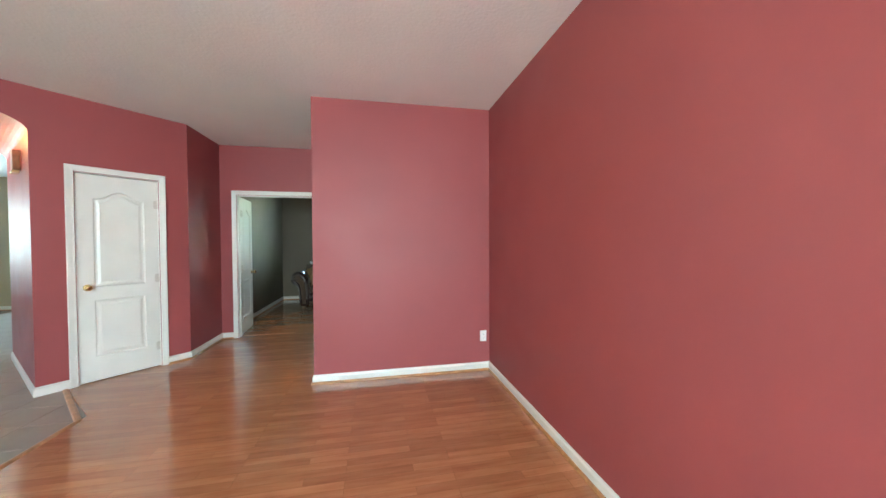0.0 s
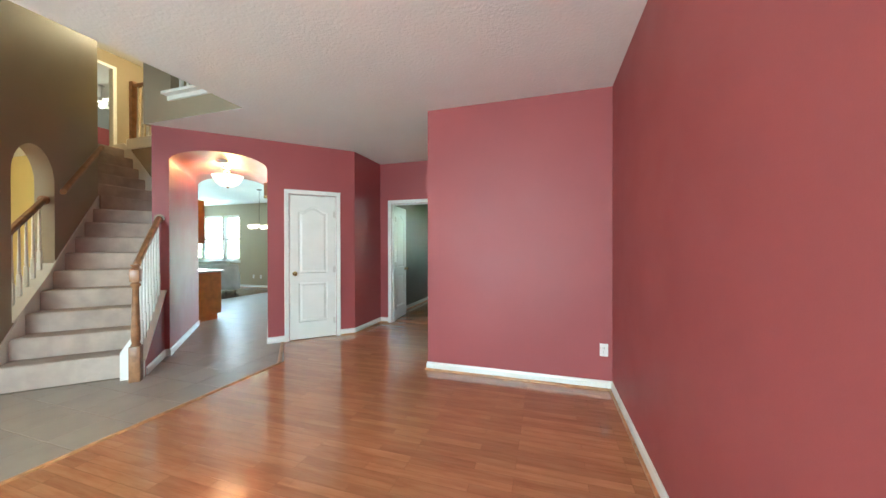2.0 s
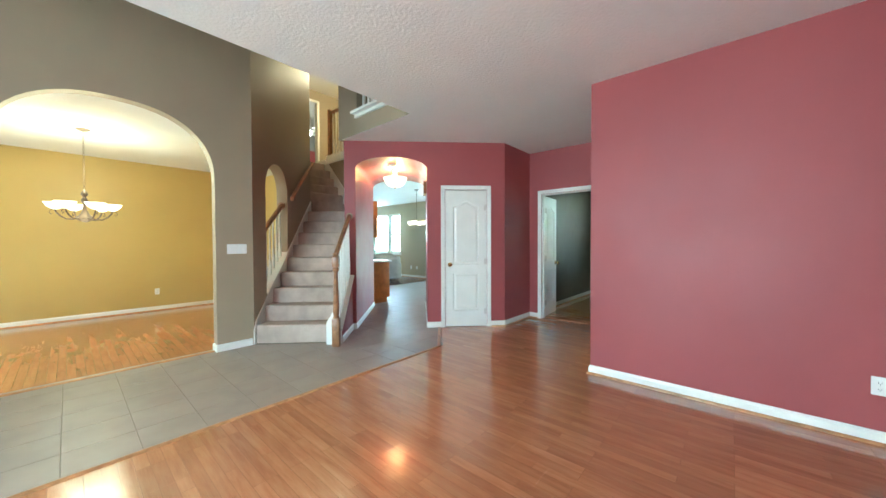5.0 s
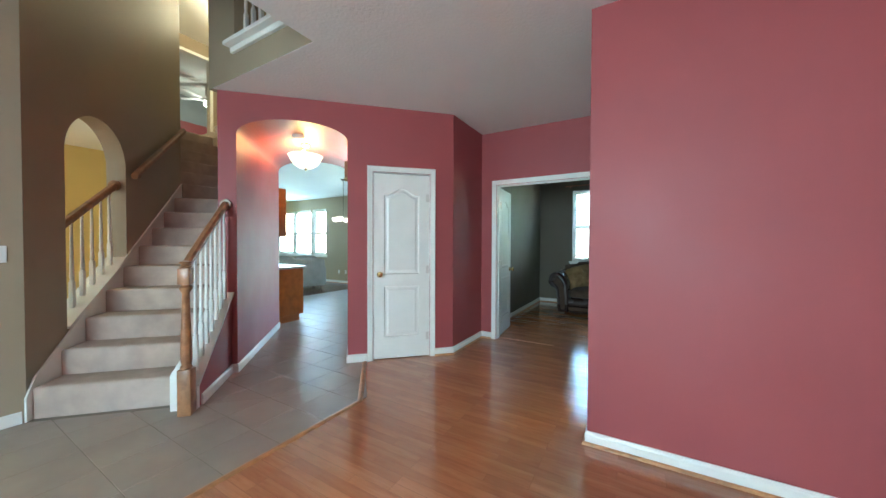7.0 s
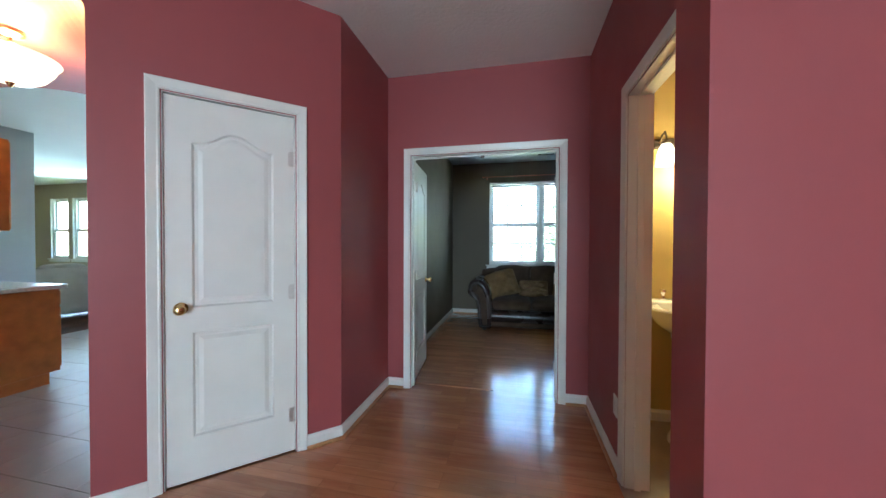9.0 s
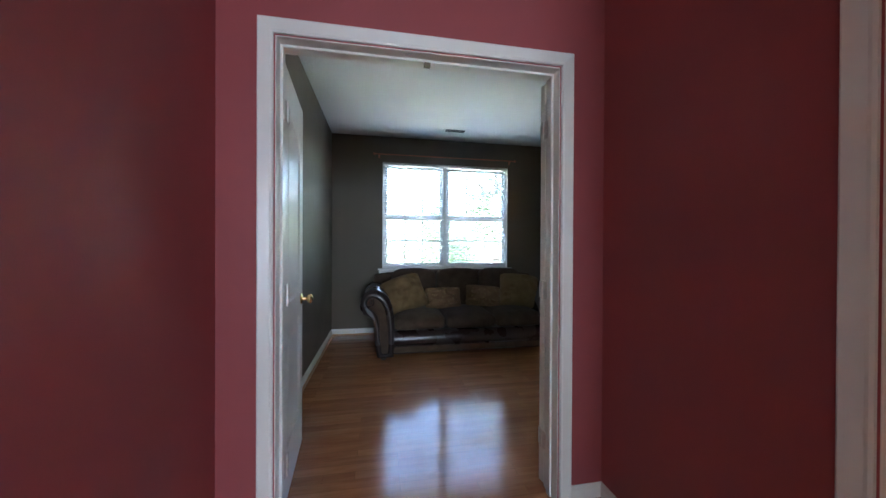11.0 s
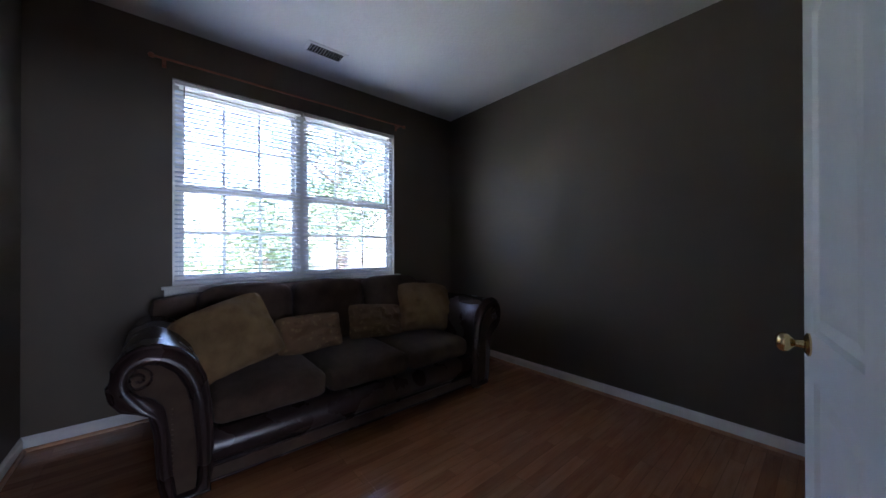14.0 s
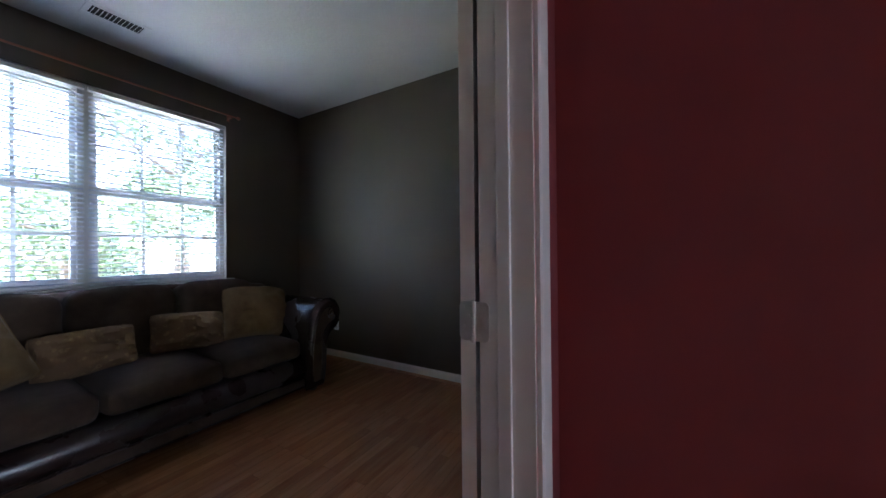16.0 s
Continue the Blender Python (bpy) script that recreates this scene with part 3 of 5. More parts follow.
def window_unit(name, x0, x1, z0, z1, y, label, cols=3, meeting=None, blinds=True, mull=None, m=None, muntins=True):
    """A vinyl double-hung window in a wall that faces -y; y is the room face of the wall."""
    win = empty(name, m if m else Matrix(), label, "window", kind="structure")
    F = M_TRIM
    splits = [x0, x1] if mull is None else [x0, mull, x1]
    bm = bmesh.new()
    fw = 0.038
    box(bm, (x0, y + 0.04, z0), (x0 + fw, y + 0.13, z1), bevel=0.003)
    box(bm, (x1 - fw, y + 0.04, z0), (x1, y + 0.13, z1), bevel=0.003)
    box(bm, (x0 + fw, y + 0.04, z1 - fw), (x1 - fw, y + 0.13, z1), bevel=0.003)
    box(bm, (x0 + fw, y + 0.04, z0), (x1 - fw, y + 0.13, z0 + fw), bevel=0.003)
    if mull is not None:
        box(bm, (mull - 0.042, y + 0.04, z0 + fw), (mull + 0.042, y + 0.13, z1 - fw), bevel=0.003)
    part("window_frame", bm, F, win)
    bm = bmesh.new()
    box(bm, (x0 - 0.06, y - 0.035, z0 - 0.022), (x1 + 0.06, y + 0.04, z0), bevel=0.006)
    part("window_sill", bm, F, win, "white sill board")
    bm = bmesh.new()
    box(bm, (x0 - 0.045, y - 0.014, z0 - 0.075), (x1 + 0.045, y, z0 - 0.022), bevel=0.004)
    part("apron", bm, F, win)
    mz = meeting if meeting else (z0 + z1) / 2
    for i in range(len(splits) - 1):
        a = splits[i] + (fw if i == 0 else 0.042)
        b = splits[i + 1] - (fw if i == len(splits) - 2 else 0.042)
        for k, (lo, hi, yy) in enumerate(((z0 + fw, mz + 0.018, y + 0.055), (mz - 0.018, z1 - fw, y + 0.088))):
            sb = bmesh.new()
            r = 0.03
            box(sb, (a, yy, lo), (a + r, yy + 0.03, hi), bevel=0.002)
            box(sb, (b - r, yy, lo), (b, yy + 0.03, hi), bevel=0.002)
            tr, br = (0.062, 0.036) if k == 0 else (0.036, 0.045)
            box(sb, (a + r, yy, hi - tr), (b - r, yy + 0.03, hi), bevel=0.002)
            box(sb, (a + r, yy, lo), (b - r, yy + 0.03, lo + br), bevel=0.002)
            sash = part("sash", sb, F, win)
            if muntins:
                for c in range(1, cols):
                    mb = bmesh.new()
                    u = a + r + (b - a - 2 * r) * c / cols
                    box(mb, (u - 0.011, yy + 0.008, lo + r), (u + 0.011, yy + 0.02, hi - r), bevel=0.002, seg=1)
                    part("muntin", mb, F, sash)
                mb = bmesh.new()
                u = (lo + hi) / 2
                box(mb, (a + r, yy + 0.0085, u - 0.011), (b - r, yy + 0.0195, u + 0.011), bevel=0.002, seg=1)
                part("muntin", mb, F, sash)
            gb = bmesh.new()
            box(gb, (a + r, yy + 0.0137, lo + r), (b - r, yy + 0.0163, hi - r))
            pane = part("pane", gb, M_GLASS, sash)
            pane.visible_shadow = False
    return win


def glass_mat():
    m, nt, b = node_mat("window_glass")
    b.inputs["Base Color"].default_value = (1, 1, 1, 1)
    b.inputs["Roughness"].default_value = 0.0
    b.inputs["IOR"].default_value = 1.45
    b.inputs["Transmission Weight"].default_value = 1.0
    return m


M_GLASS = glass_mat()
window_unit("window_1", 0.535, 2.37, 0.905, 2.385, SY1, "white double-hung pair with grids behind open slats in the green wall", meeting=1.63, mull=1.425)
window_unit("window_2", -10.46, -9.85, 0.88, 2.38, 9.345, "white window of the family room", meeting=1.6, cols=2, muntins=False)
window_unit("window_3", -9.7, -7.8, 0.88, 2.38, 9.345, "white double window of the family room", meeting=1.6, mull=-8.75, cols=2, muntins=False)
# assumed glass door, never in view, added for the kitchen's daylight
window_unit("window_8", -4.2, -2.0, 0.03, 2.05, 9.345, "unseen sliding glass door added to let daylight into the kitchen", meeting=1.0, mull=-3.1, muntins=False)
window_unit("window_4", -7.72, -7.05, 0.88, 2.38, 9.345, "white window of the family room", meeting=1.6, cols=2, muntins=False)
# both out of view; window_6 is assumed, added to light the dining room
for nm, a, b in (("window_5", 0.5, 2.5), ("window_6", -5.8 + 1.0, -3.2)):
    window_unit(nm, a, b, 0.75, 2.25, 0.0, "unseen white front window", mull=(a + b) / 2, m=pose(0 if nm == "window_5" else 0, -2.6, 0, 0, 0, 180) @ pose(-(a + b) if nm == "window_5" else 0 - (a + b) - 0 * a, 0, 0))


def blind(x0, x1, z0, z1, y):
    b = empty("window_blind", (x0, y, z0), "white horizontal blind lowered with its slats open at the study window", "window blind", "window blinds")
    w = x1 - x0
    bm = bmesh.new()
    box(bm, (0, -0.018, z1 - z0 - 0.03), (w, 0.018, z1 - z0), bevel=0.003)
    part("headrail", bm, M_PLATE, b)
    bm = bmesh.new()
    box(bm, (0.004, -0.012, 0.0), (w - 0.004, 0.012, 0.014), bevel=0.003)
    part("bottom_rail", bm, M_PLATE, b)
    sb = bmesh.new()
    prof = [(-0.0125, -0.0012), (-0.006, 0.0004), (0.0, 0.001), (0.006, 0.0004), (0.0125, -0.0012)]
    for x in (0.004, w - 0.004):
        for yy, zz in prof:
            sb.verts.new((x, yy, zz))
        for yy, zz in reversed(prof):
            sb.verts.new((x, yy, zz + 0.0012))
    sb.verts.ensure_lookup_table()
    v = sb.verts
    for i in range(10):
        sb.faces.new((v[i], v[(i + 1) % 10], v[10 + (i + 1) % 10], v[10 + i]))
    sb.faces.new([v[i] for i in range(10)])
    sb.faces.new([v[10 + i] for i in range(10)])
    bmesh.ops.recalc_face_normals(sb, faces=sb.faces)
    me = bpy.data.meshes.new("slat")
    sb.to_mesh(me)
    sb.free()
    me.materials.append(M_SLAT)
    n = int((z1 - z0 - 0.06) / 0.034)
    for i in range(n):
        s = new("slat", me)
        s.parent = b
        s.matrix_basis = pose(0, 0, 0.03 + i * 0.034, -18, 0, 0)
    for x in (0.12, w / 2, w - 0.12):
        cb = bmesh.new()
        tube(cb, [(x, -0.013, 0.01), (x, -0.013, z1 - z0 - 0.02)], 0.0008, 5)
        tube(cb, [(x, 0.013, 0.01), (x, 0.013, z1 - z0 - 0.02)], 0.0008, 5)
        part("ladder_cord", cb, M_PLATE, b)
    return b


M_SLAT = plain("white_slat_paint", (0.70, 0.74, 0.80), 0.5, vary=0.02)
blind(0.545, 1.415, 0.912, 2.378, SY1 + 0.018)
blind(1.435, 2.36, 0.912, 2.378, SY1 + 0.018)
bw = empty("blind_wand", (0.60, SY1 - 0.006, 1.70), "thin clear tilt wand hanging beside the blind", "blind wand")
bm = bmesh.new()
tube(bm, [(0, 0, 0.64), (0.002, 0, 0.3), (0, 0, 0)], 0.003, 6)
part("wand", bm, M_BRONZE, bw)

rod = empty("curtain_rod", (1.44, SY1 - 0.06, 2.478), "thin copper-coloured curtain rod above the study window", "curtain rod")
bm = bmesh.new()
tube(bm, [(-1.0, 0, 0), (1.0, 0, 0)], 0.008, 12)
part("rod", bm, M_COPPER, rod, smooth=True)
for sx in (-1, 1):
    bm = bmesh.new()
    lathe(bm, [(0, 0), (0.012, 0.002), (0.018, 0.012), (0.017, 0.022), (0.008, 0.034), (0, 0.036)], 14, pose(sx * 1.0, 0, 0, 0, 90 * sx, 0))
    part("finial", bm, M_COPPER, rod, smooth=True)
    bm = bmesh.new()
    box(bm, (sx * 0.95 - 0.008, 0, -0.02), (sx * 0.95 + 0.008, 0.06, -0.008), bevel=0.002)
    box(bm, (sx * 0.95 - 0.012, 0.055, -0.04), (sx * 0.95 + 0.012, 0.06, 0.02), bevel=0.001)
    part("bracket", bm, M_COPPER, rod)

# wood strips where floors meet
def strip(p0, p1, w=0.045):
    p0, p1 = Vector((p0[0], p0[1], 0)), Vector((p1[0], p1[1], 0))
    L = (p1 - p0).length
    a = math.degrees(math.atan2(p1.y - p0.y, p1.x - p0.x))
    bm = bmesh.new()
    prof = [(-w / 2, 0.0), (-w / 2 + 0.008, 0.008), (0, 0.012), (w / 2 - 0.008, 0.008), (w / 2, 0.0)]
    va = [bm.verts.new((0, y, z)) for y, z in prof]
    vb = [bm.verts.new((L, y, z)) for y, z in prof]
    for i in range(5):
        bm.faces.new((va[i], va[(i + 1) % 5], vb[(i + 1) % 5], vb[i]))
    bm.faces.new(va)
    bm.faces.new(vb)
    bmesh.ops.transform(bm, matrix=Matrix.Translation(p0) @ Matrix.Rotation(radians(a), 4, "Z"), verts=bm.verts)
    finish("trim", bm, M_STRIP, kind="structure", label="oak transition strip between tile and plank floor")


strip((-0.2, -2.6), (-0.2, 3.925))
strip((-0.2, 3.925), D(-0.985, -0.02))
strip((-2.067, 0.51), (-2.067, 2.10), 0.05)

# ---- stairs ----
RUN, N0 = 0.24, -0.62
S0, S1 = -3.315, -2.33
stairs = empty("staircase", D(S1, N0), "beige carpeted staircase that turns as it climbs from the tiled foyer", "staircase")


def stair_part(name, bm, mat, label="", smooth=False):
    bmesh.ops.translate(bm, verts=bm.verts, vec=-D(S1, N0))
    return part(name, bm, mat, stairs, label, smooth)


def rounded_step(poly, z0, z1):
    bm = bmesh.new()
    prism(bm, poly, z0, z1)
    top = [e for e in bm.edges if all(abs(v.co.z - z1) < 1e-5 for v in e.verts)]
    bmesh.ops.bevel(bm, geom=top, offset=0.022, segments=4, affect="EDGES", profile=0.5)
    return bm


def tread(k):
    """Height of the k-th tread of the lower flight, counted from one."""
    return 0.228 + 0.202 * (k - 1)


for k in range(9):
    n0 = N0 + RUN * k
    nose = 0.0
    n1 = n0 + RUN + 0.03 if k < 8 else None
    if k < 8:
        poly = [D(S0, n0), D(S1 if n0 < -0.02 else -2.362, n0), D(S1 if n0 < -0.02 else -2.362, n1), D(S0, n1)]
    else:
        poly = [D(S0, n0), D(-2.362, n0), D(-2.362, 1.77), D(-2.40, 1.74), (-3.15, 4.825), (-3.70, 4.825), (-3.70, 4.02)]
    stair_part("step", rounded_step([(p[0], p[1]) for p in poly], 0.001 if k == 0 else tread(k) - 0.03, tread(k + 1)), M_CARPET, smooth=True)
UX = (-3.48, -3.72, -3.91, -4.07, -4.22, -4.45)
UZ = (2.062, 2.262, 2.458, 2.652, 2.846, 3.036)
for j in range(6):
    x0 = UX[j + 1] - 0.03 if j < 5 else -5.32
    z0 = tread(9) - 0.03 if j == 0 else UZ[j - 1] - 0.03
    stair_part("step", rounded_step([(x0, 4.02), (UX[j], 4.02), (UX[j], 4.825), (x0, 4.825)], z0, UZ[j]), M_CARPET, smooth=True)
# closed soffits under the flight
bm = bmesh.new()
prism(bm, [D(S0, 0.2)[:2], D(-2.362, 0.2)[:2], D(-2.362, 1.6)[:2], D(S0, 1.6)[:2]], 0.05, 0.7)
stair_part("carriage", bm, M_TAUPE)


def sloped_board(s, t, pts, mat, name, bevel=0.0):
    """A board in the plane s, from outline points (n, z), thickness t towards +s."""
    bm = bmesh.new()
    a = [bm.verts.new(D(s, n, z)) for n, z in pts]
    b = [bm.verts.new(D(s + t, n, z)) for n, z in pts]
    k = len(pts)
    bm.faces.new(a)
    bm.faces.new(b)
    for i in range(k):
        bm.faces.new((a[i], a[(i + 1) % k], b[(i + 1) % k], b[i]))
    if bevel:
        bmesh.ops.bevel(bm, geom=list(bm.edges), offset=bevel, segments=2, affect="EDGES", profile=0.5)
    return stair_part(name, bm, mat)


SL = 0.202 / RUN
zn = lambda n: (n - N0) * SL + 0.22
sloped_board(-3.33, 0.014, [(N0 - 0.045, 0.0), (N0 - 0.045, 0.17), (N0 + 0.02, zn(N0) + 0.07), (1.50, zn(1.50) + 0.05), (1.50, zn(1.50) - 0.4), (N0 + 0.3, 0.0)], M_TRIM, "skirt_board", 0.002)
# low side wall below the open rail, with its white cap
capz = lambda n: 0.20 + (n + 0.74) * 0.80
bm = wall_mesh(D(-2.25, -0.70), D(-2.25, 0.0), [(0, 0), (0, capz(-0.70) - 0.02), (0.70, capz(0) - 0.02), (0.70, 0)], [], 0.08)
stair_part("side_wall", bm, [M_RED, M_TRIM, M_TRIM], "small red wall under the open stair rail")
sloped_board(-2.352, 0.125, [(-0.745, capz(-0.745) - 0.022), (-0.745, capz(-0.745)), (0.0, capz(0.0)), (0.0, capz(0.0) - 0.022)], M_TRIM, "cap", 0.003)
bm = bmesh.new()
sb = [D(-2.345, -0.74), D(-2.245, -0.74), D(-2.245, -0.70), D(-2.345, -0.70)]
prism(bm, [(p.x, p.y) for p in sb], 0.0, capz(-0.74) - 0.02)
stair_part("end_board", bm, M_TRIM)
bm = bmesh.new()
out = [(-2.425, 0.0), (-2.425, 0.27), (-2.33, 0.43), (-2.33, 0.0)]
fa = [bm.verts.new(D(s, -0.735, z)) for s, z in out]
fb = [bm.verts.new(D(s, -0.66, z)) for s, z in out]
bm.faces.new(fa)
bm.faces.new(fb)
for i in range(4):
    bm.faces.new((fa[i], fa[(i + 1) % 4], fb[(i + 1) % 4], fb[i]))
stair_part("return_board", bm, M_TRIM)
# cap on the sill of the small arch
sloped_board(-3.50, 0.19, [(-0.298, 0.572), (-0.298, 0.595), (0.418, 1.125), (0.418, 1.102)], M_TRIM, "cap", 0.003)


def baluster(p, z0, z1):
    bm = bmesh.new()
    q = 0.016
    hb = (z1 - z0) * 0.30
    box(bm, (-q, -q, 0), (q, q, hb), bevel=0.002, seg=1)
    L = z1 - z0
    lathe(bm, [(0.014, hb), (0.017, hb + 0.012), (0.011, hb + 0.022), (0.016, hb + 0.035), (0.0135, hb + 0.09), (0.009, L)], 10)
    bmesh.ops.transform(bm, matrix=Matrix.Translation((p.x, p.y, z0)) @ Matrix.Rotation(radians(45), 4, "Z"), verts=bm.verts)
    return stair_part("baluster", bm, M_TRIM, smooth=True)


def handrail(pts, name="handrail"):
    bm = bmesh.new()
    prof = [(-0.030, 0.0), (-0.022, -0.022), (0.022, -0.022), (0.030, 0.0), (0.028, 0.018), (0.016, 0.030), (-0.016, 0.030), (-0.028, 0.018)]
    pts = [Vector(p) for p in pts]
    rings = []
    for i, p in enumerate(pts):
        d = (pts[min(i + 1, len(pts) - 1)] - pts[max(i - 1, 0)])
        side = Vector((d.y, -d.x, 0)).normalized()
        rings.append([bm.verts.new(p + side * a + Vector((0, 0, b * 1.25))) for a, b in prof])
    for a, b in zip(rings, rings[1:]):
        for i in range(8):
            bm.faces.new((a[i], a[(i + 1) % 8], b[(i + 1) % 8], b[i]))
    bm.faces.new(rings[0])
    bm.faces.new(rings[-1])
    return stair_part(name, bm, M_OAK, "varnished oak handrail", True)


def rosette(p, along, mat=None):
    bm = bmesh.new()
    lathe(bm, [(0, -0.02), (0.05, -0.02), (0.052, -0.006), (0.044, 0.004), (0, 0.006)], 20, Matrix.Translation(p) @ along.to_track_quat("Z", "Y").to_matrix().to_4x4())
    stair_part("rosette", bm, mat or M_OAK, smooth=True)


NV = Vector((-R2, R2, 0))
railz = lambda n: 1.135 + (n + 0.76) * 0.685
handrail([D(-2.288, -0.79, railz(-0.79) - 0.01), D(-2.288, -0.5, railz(-0.5)), D(-2.288, -0.02, railz(-0.02))])
rosette(D(-2.288, -0.012, railz(-0.02)), NV)
for i in range(7):
    n = -0.65 + i * 0.097
    baluster(D(-2.288, n), capz(n), railz(n) - 0.025)
# newel post
bm = bmesh.new()
q = 0.044
box(bm, (-q, -q, 0), (q, q, 0.34), bevel=0.004)
lathe(bm, [(0.036, 0.34), (0.040, 0.352), (0.030, 0.372), (0.036, 0.40), (0.037, 0.46), (0.030, 0.70), (0.024, 0.90), (0.031, 0.915), (0.041, 0.93), (0.041, 0.945), (0.030, 0.955), (0.030, 0.965)], 20)
box(bm, (-q * 0.86, -q * 0.86, 0.965), (q * 0.86, q * 0.86, 1.085), bevel=0.004)
lathe(bm, [(0.034, 1.085), (0.040, 1.095), (0.026, 1.105), (0.030, 1.115), (0.040, 1.122), (0.036, 1.134), (0.0, 1.139)], 20)
bmesh.ops.transform(bm, matrix=Matrix.Translation(D(-2.288, -0.80)) @ Matrix.Rotation(radians(45), 4, "Z"), verts=bm.verts)
stair_part("newel_post", bm, M_OAK, "turned oak newel post", True)
# rail inside the small arch
rz2 = lambda n: 1.355 + (n + 0.30) * 0.69
handrail([D(-3.41, -0.296, rz2(-0.296)), D(-3.41, 0.405, rz2(0.405))])
rosette(D(-3.41, 0.408, rz2(0.405)), NV)
for i in range(6):
    n = -0.24 + i * 0.112
    baluster(D(-3.41, n), 0.59 + (n + 0.298) * 0.74, rz2(n) - 0.025)
# wall rail above the arch
handrail([D(-3.27, 0.45, 1.95), D(-3.27, 1.44, 2.73)])
for n in (0.56, 1.3):
    bm = bmesh.new()
    zz = 1.95 + (n - 0.45) * 0.79 - 0.03
    tube(bm, [D(-3.33, n, zz - 0.05), D(-3.285, n, zz - 0.045), D(-3.27, n, zz)], 0.007, 8)
    stair_part("rail_bracket", bm, M_BRASS)
# upper flight, right-hand skirt and wall
bm = bmesh.new()
zu = lambda x: 2.062 + (-3.48 - x) * 1.0
pts = [(-3.16, 1.70), (-3.16, 1.97), (-3.42, zu(-3.42) + 0.13), (-4.34, zu(-4.34) + 0.13), (-4.45, 3.14), (-5.3, 3.14), (-5.3, 2.6), (-3.9, 1.7)]
a = [bm.verts.new((x, 4.826, z)) for x, z in pts]
b = [bm.verts.new((x, 4.842, z)) for x, z in pts]
bm.faces.new(a)
bm.faces.new(b)
for i in range(8):
    bm.faces.new((a[i], a[(i + 1) % 8], b[(i + 1) % 8], b[i]))
stair_part("skirt_board", bm, M_TRIM)
wall("wall_stair_north", (-7.0, 4.843), (-3.09, 4.843), 0, 3.02, 0.09, (M_TAUPE, M_GREYB, M_TAUPE))
wall("wall_stair_south", (-3.535, 4.015), (-6.6, 4.015), 0, 5.4, 0.1, (M_TAUPE, M_YELLOW, M_TAUPE))
bm = bmesh.new()
box(bm, (-4.36, 4.81, 3.02), (-2.9, 4.96, 3.20), bevel=0.006)
stair_part("ledge", bm, M_TRIM)
handrail([(-4.30, 4.885, 4.14), (-2.9, 4.885, 4.14)])
for i in range(11):
    baluster(Vector((-4.19 + i * 0.125, 4.885, 0)), 3.20, 4.115)
bm = bmesh.new()
box(bm, (-4.345, 4.84, 3.04), (-4.255, 4.93, 4.22), bevel=0.006)
stair_part("newel_post", bm, M_OAK, "turned oak newel post")
slab("floor_upper", [(-9.4, 3.9), (-5.3, 3.9), (-5.3, 4.935), (-2.5, 4.935), (-2.5, 5.3), D(-2.36, 1.7)[:2], (-0.4, 6.6), (-0.4, 9.2), (-9.4, 9.2)], 2.96, 3.035, M_CARPET)
wall("wall_upper_west", (-6.1, 3.9), (-6.1, 9.2), 3.04, 5.4, 0.12, (M_TAUPE, M_RED, M_TRIM), [rect(0.83, 1.63, 3.04, 5.09)])
wall("wall_upper_north", (-6.1, 6.9), (-0.4, 6.9), 3.04, 5.4, 0.12, (M_YELLOW,) * 3)
wall("wall_upper_room", (-9.3, 3.9), (-9.3, 9.2), 4.68, 5.4, 0.1, (M_GREYB,) * 3)
wall("wall_upper_dado", (-9.3, 3.9), (-9.3, 9.2), 3.03, 4.68, 0.1, (M_RED,) * 3)
wall("wall_upper_room_north", (-9.3, 7.6), (-6.7, 7.6), 3.04, 5.4, 0.1, (M_GREYB, M_GREYB, M_TRIM))
up = empty("door_4", Matrix.Translation((-6.1, 4.73, 3.04)) @ Matrix.Rotation(radians(-90), 4, "Z") @ pose(-0.80, 0, 0), "white cased doorway to an upstairs room", "door", kind="structure")
casing(up, 0.80, 2.04)
# ledge and balusters of the overlook above the archway
lo = empty("overlook_rail", (-0.9, 3.56, 3.0), "white ledge with white balusters high above the red archway wall", "balustrade")
bm = bmesh.new()
box(bm, (-0.53, -0.045, 0.0), (0.50, 0.20, 0.035), bevel=0.006)
box(bm, (-0.515, 0.01, -0.05), (0.50, 0.04, 0.0), bevel=0.006)
part("ledge", bm, M_TRIM, lo)
for i in range(8):
    bm = bmesh.new()
    box(bm, (-0.016, -0.016, 0), (0.016, 0.016, 0.26), bevel=0.002)
    lathe(bm, [(0.014, 0.26), (0.017, 0.27), (0.011, 0.285), (0.015, 0.32), (0.009, 0.88)], 10)
    b1 = part("baluster", bm, M_TRIM, lo, smooth=True)
    b1.location = (-0.40 + i * 0.115, 0.09, 0.035)
bm = bmesh.new()
box(bm, (-0.47, 0.06, 0.915), (0.50, 0.12, 0.96), bevel=0.012)
part("handrail", bm, M_OAK, lo)

# ---- furniture and fixtures ----
def leather():
    m, nt, b = node_mat("dark_brown_leather")
    v = coords(nt)
    n = noise_of(nt, v, 3, 5)
    nt.links.new(ramp(nt, n, [(0.3, (0.030, 0.017, 0.015)), (0.7, (0.040, 0.023, 0.020))]), b.inputs["Base Color"])
    nt.links.new(ramp(nt, n, [(0.3, (0.26,) * 3), (0.7, (0.29,) * 3)]), b.inputs["Roughness"])
    bump_of(nt, b, noise_of(nt, v, 140, 3), 0.08, 0.001)
    return m


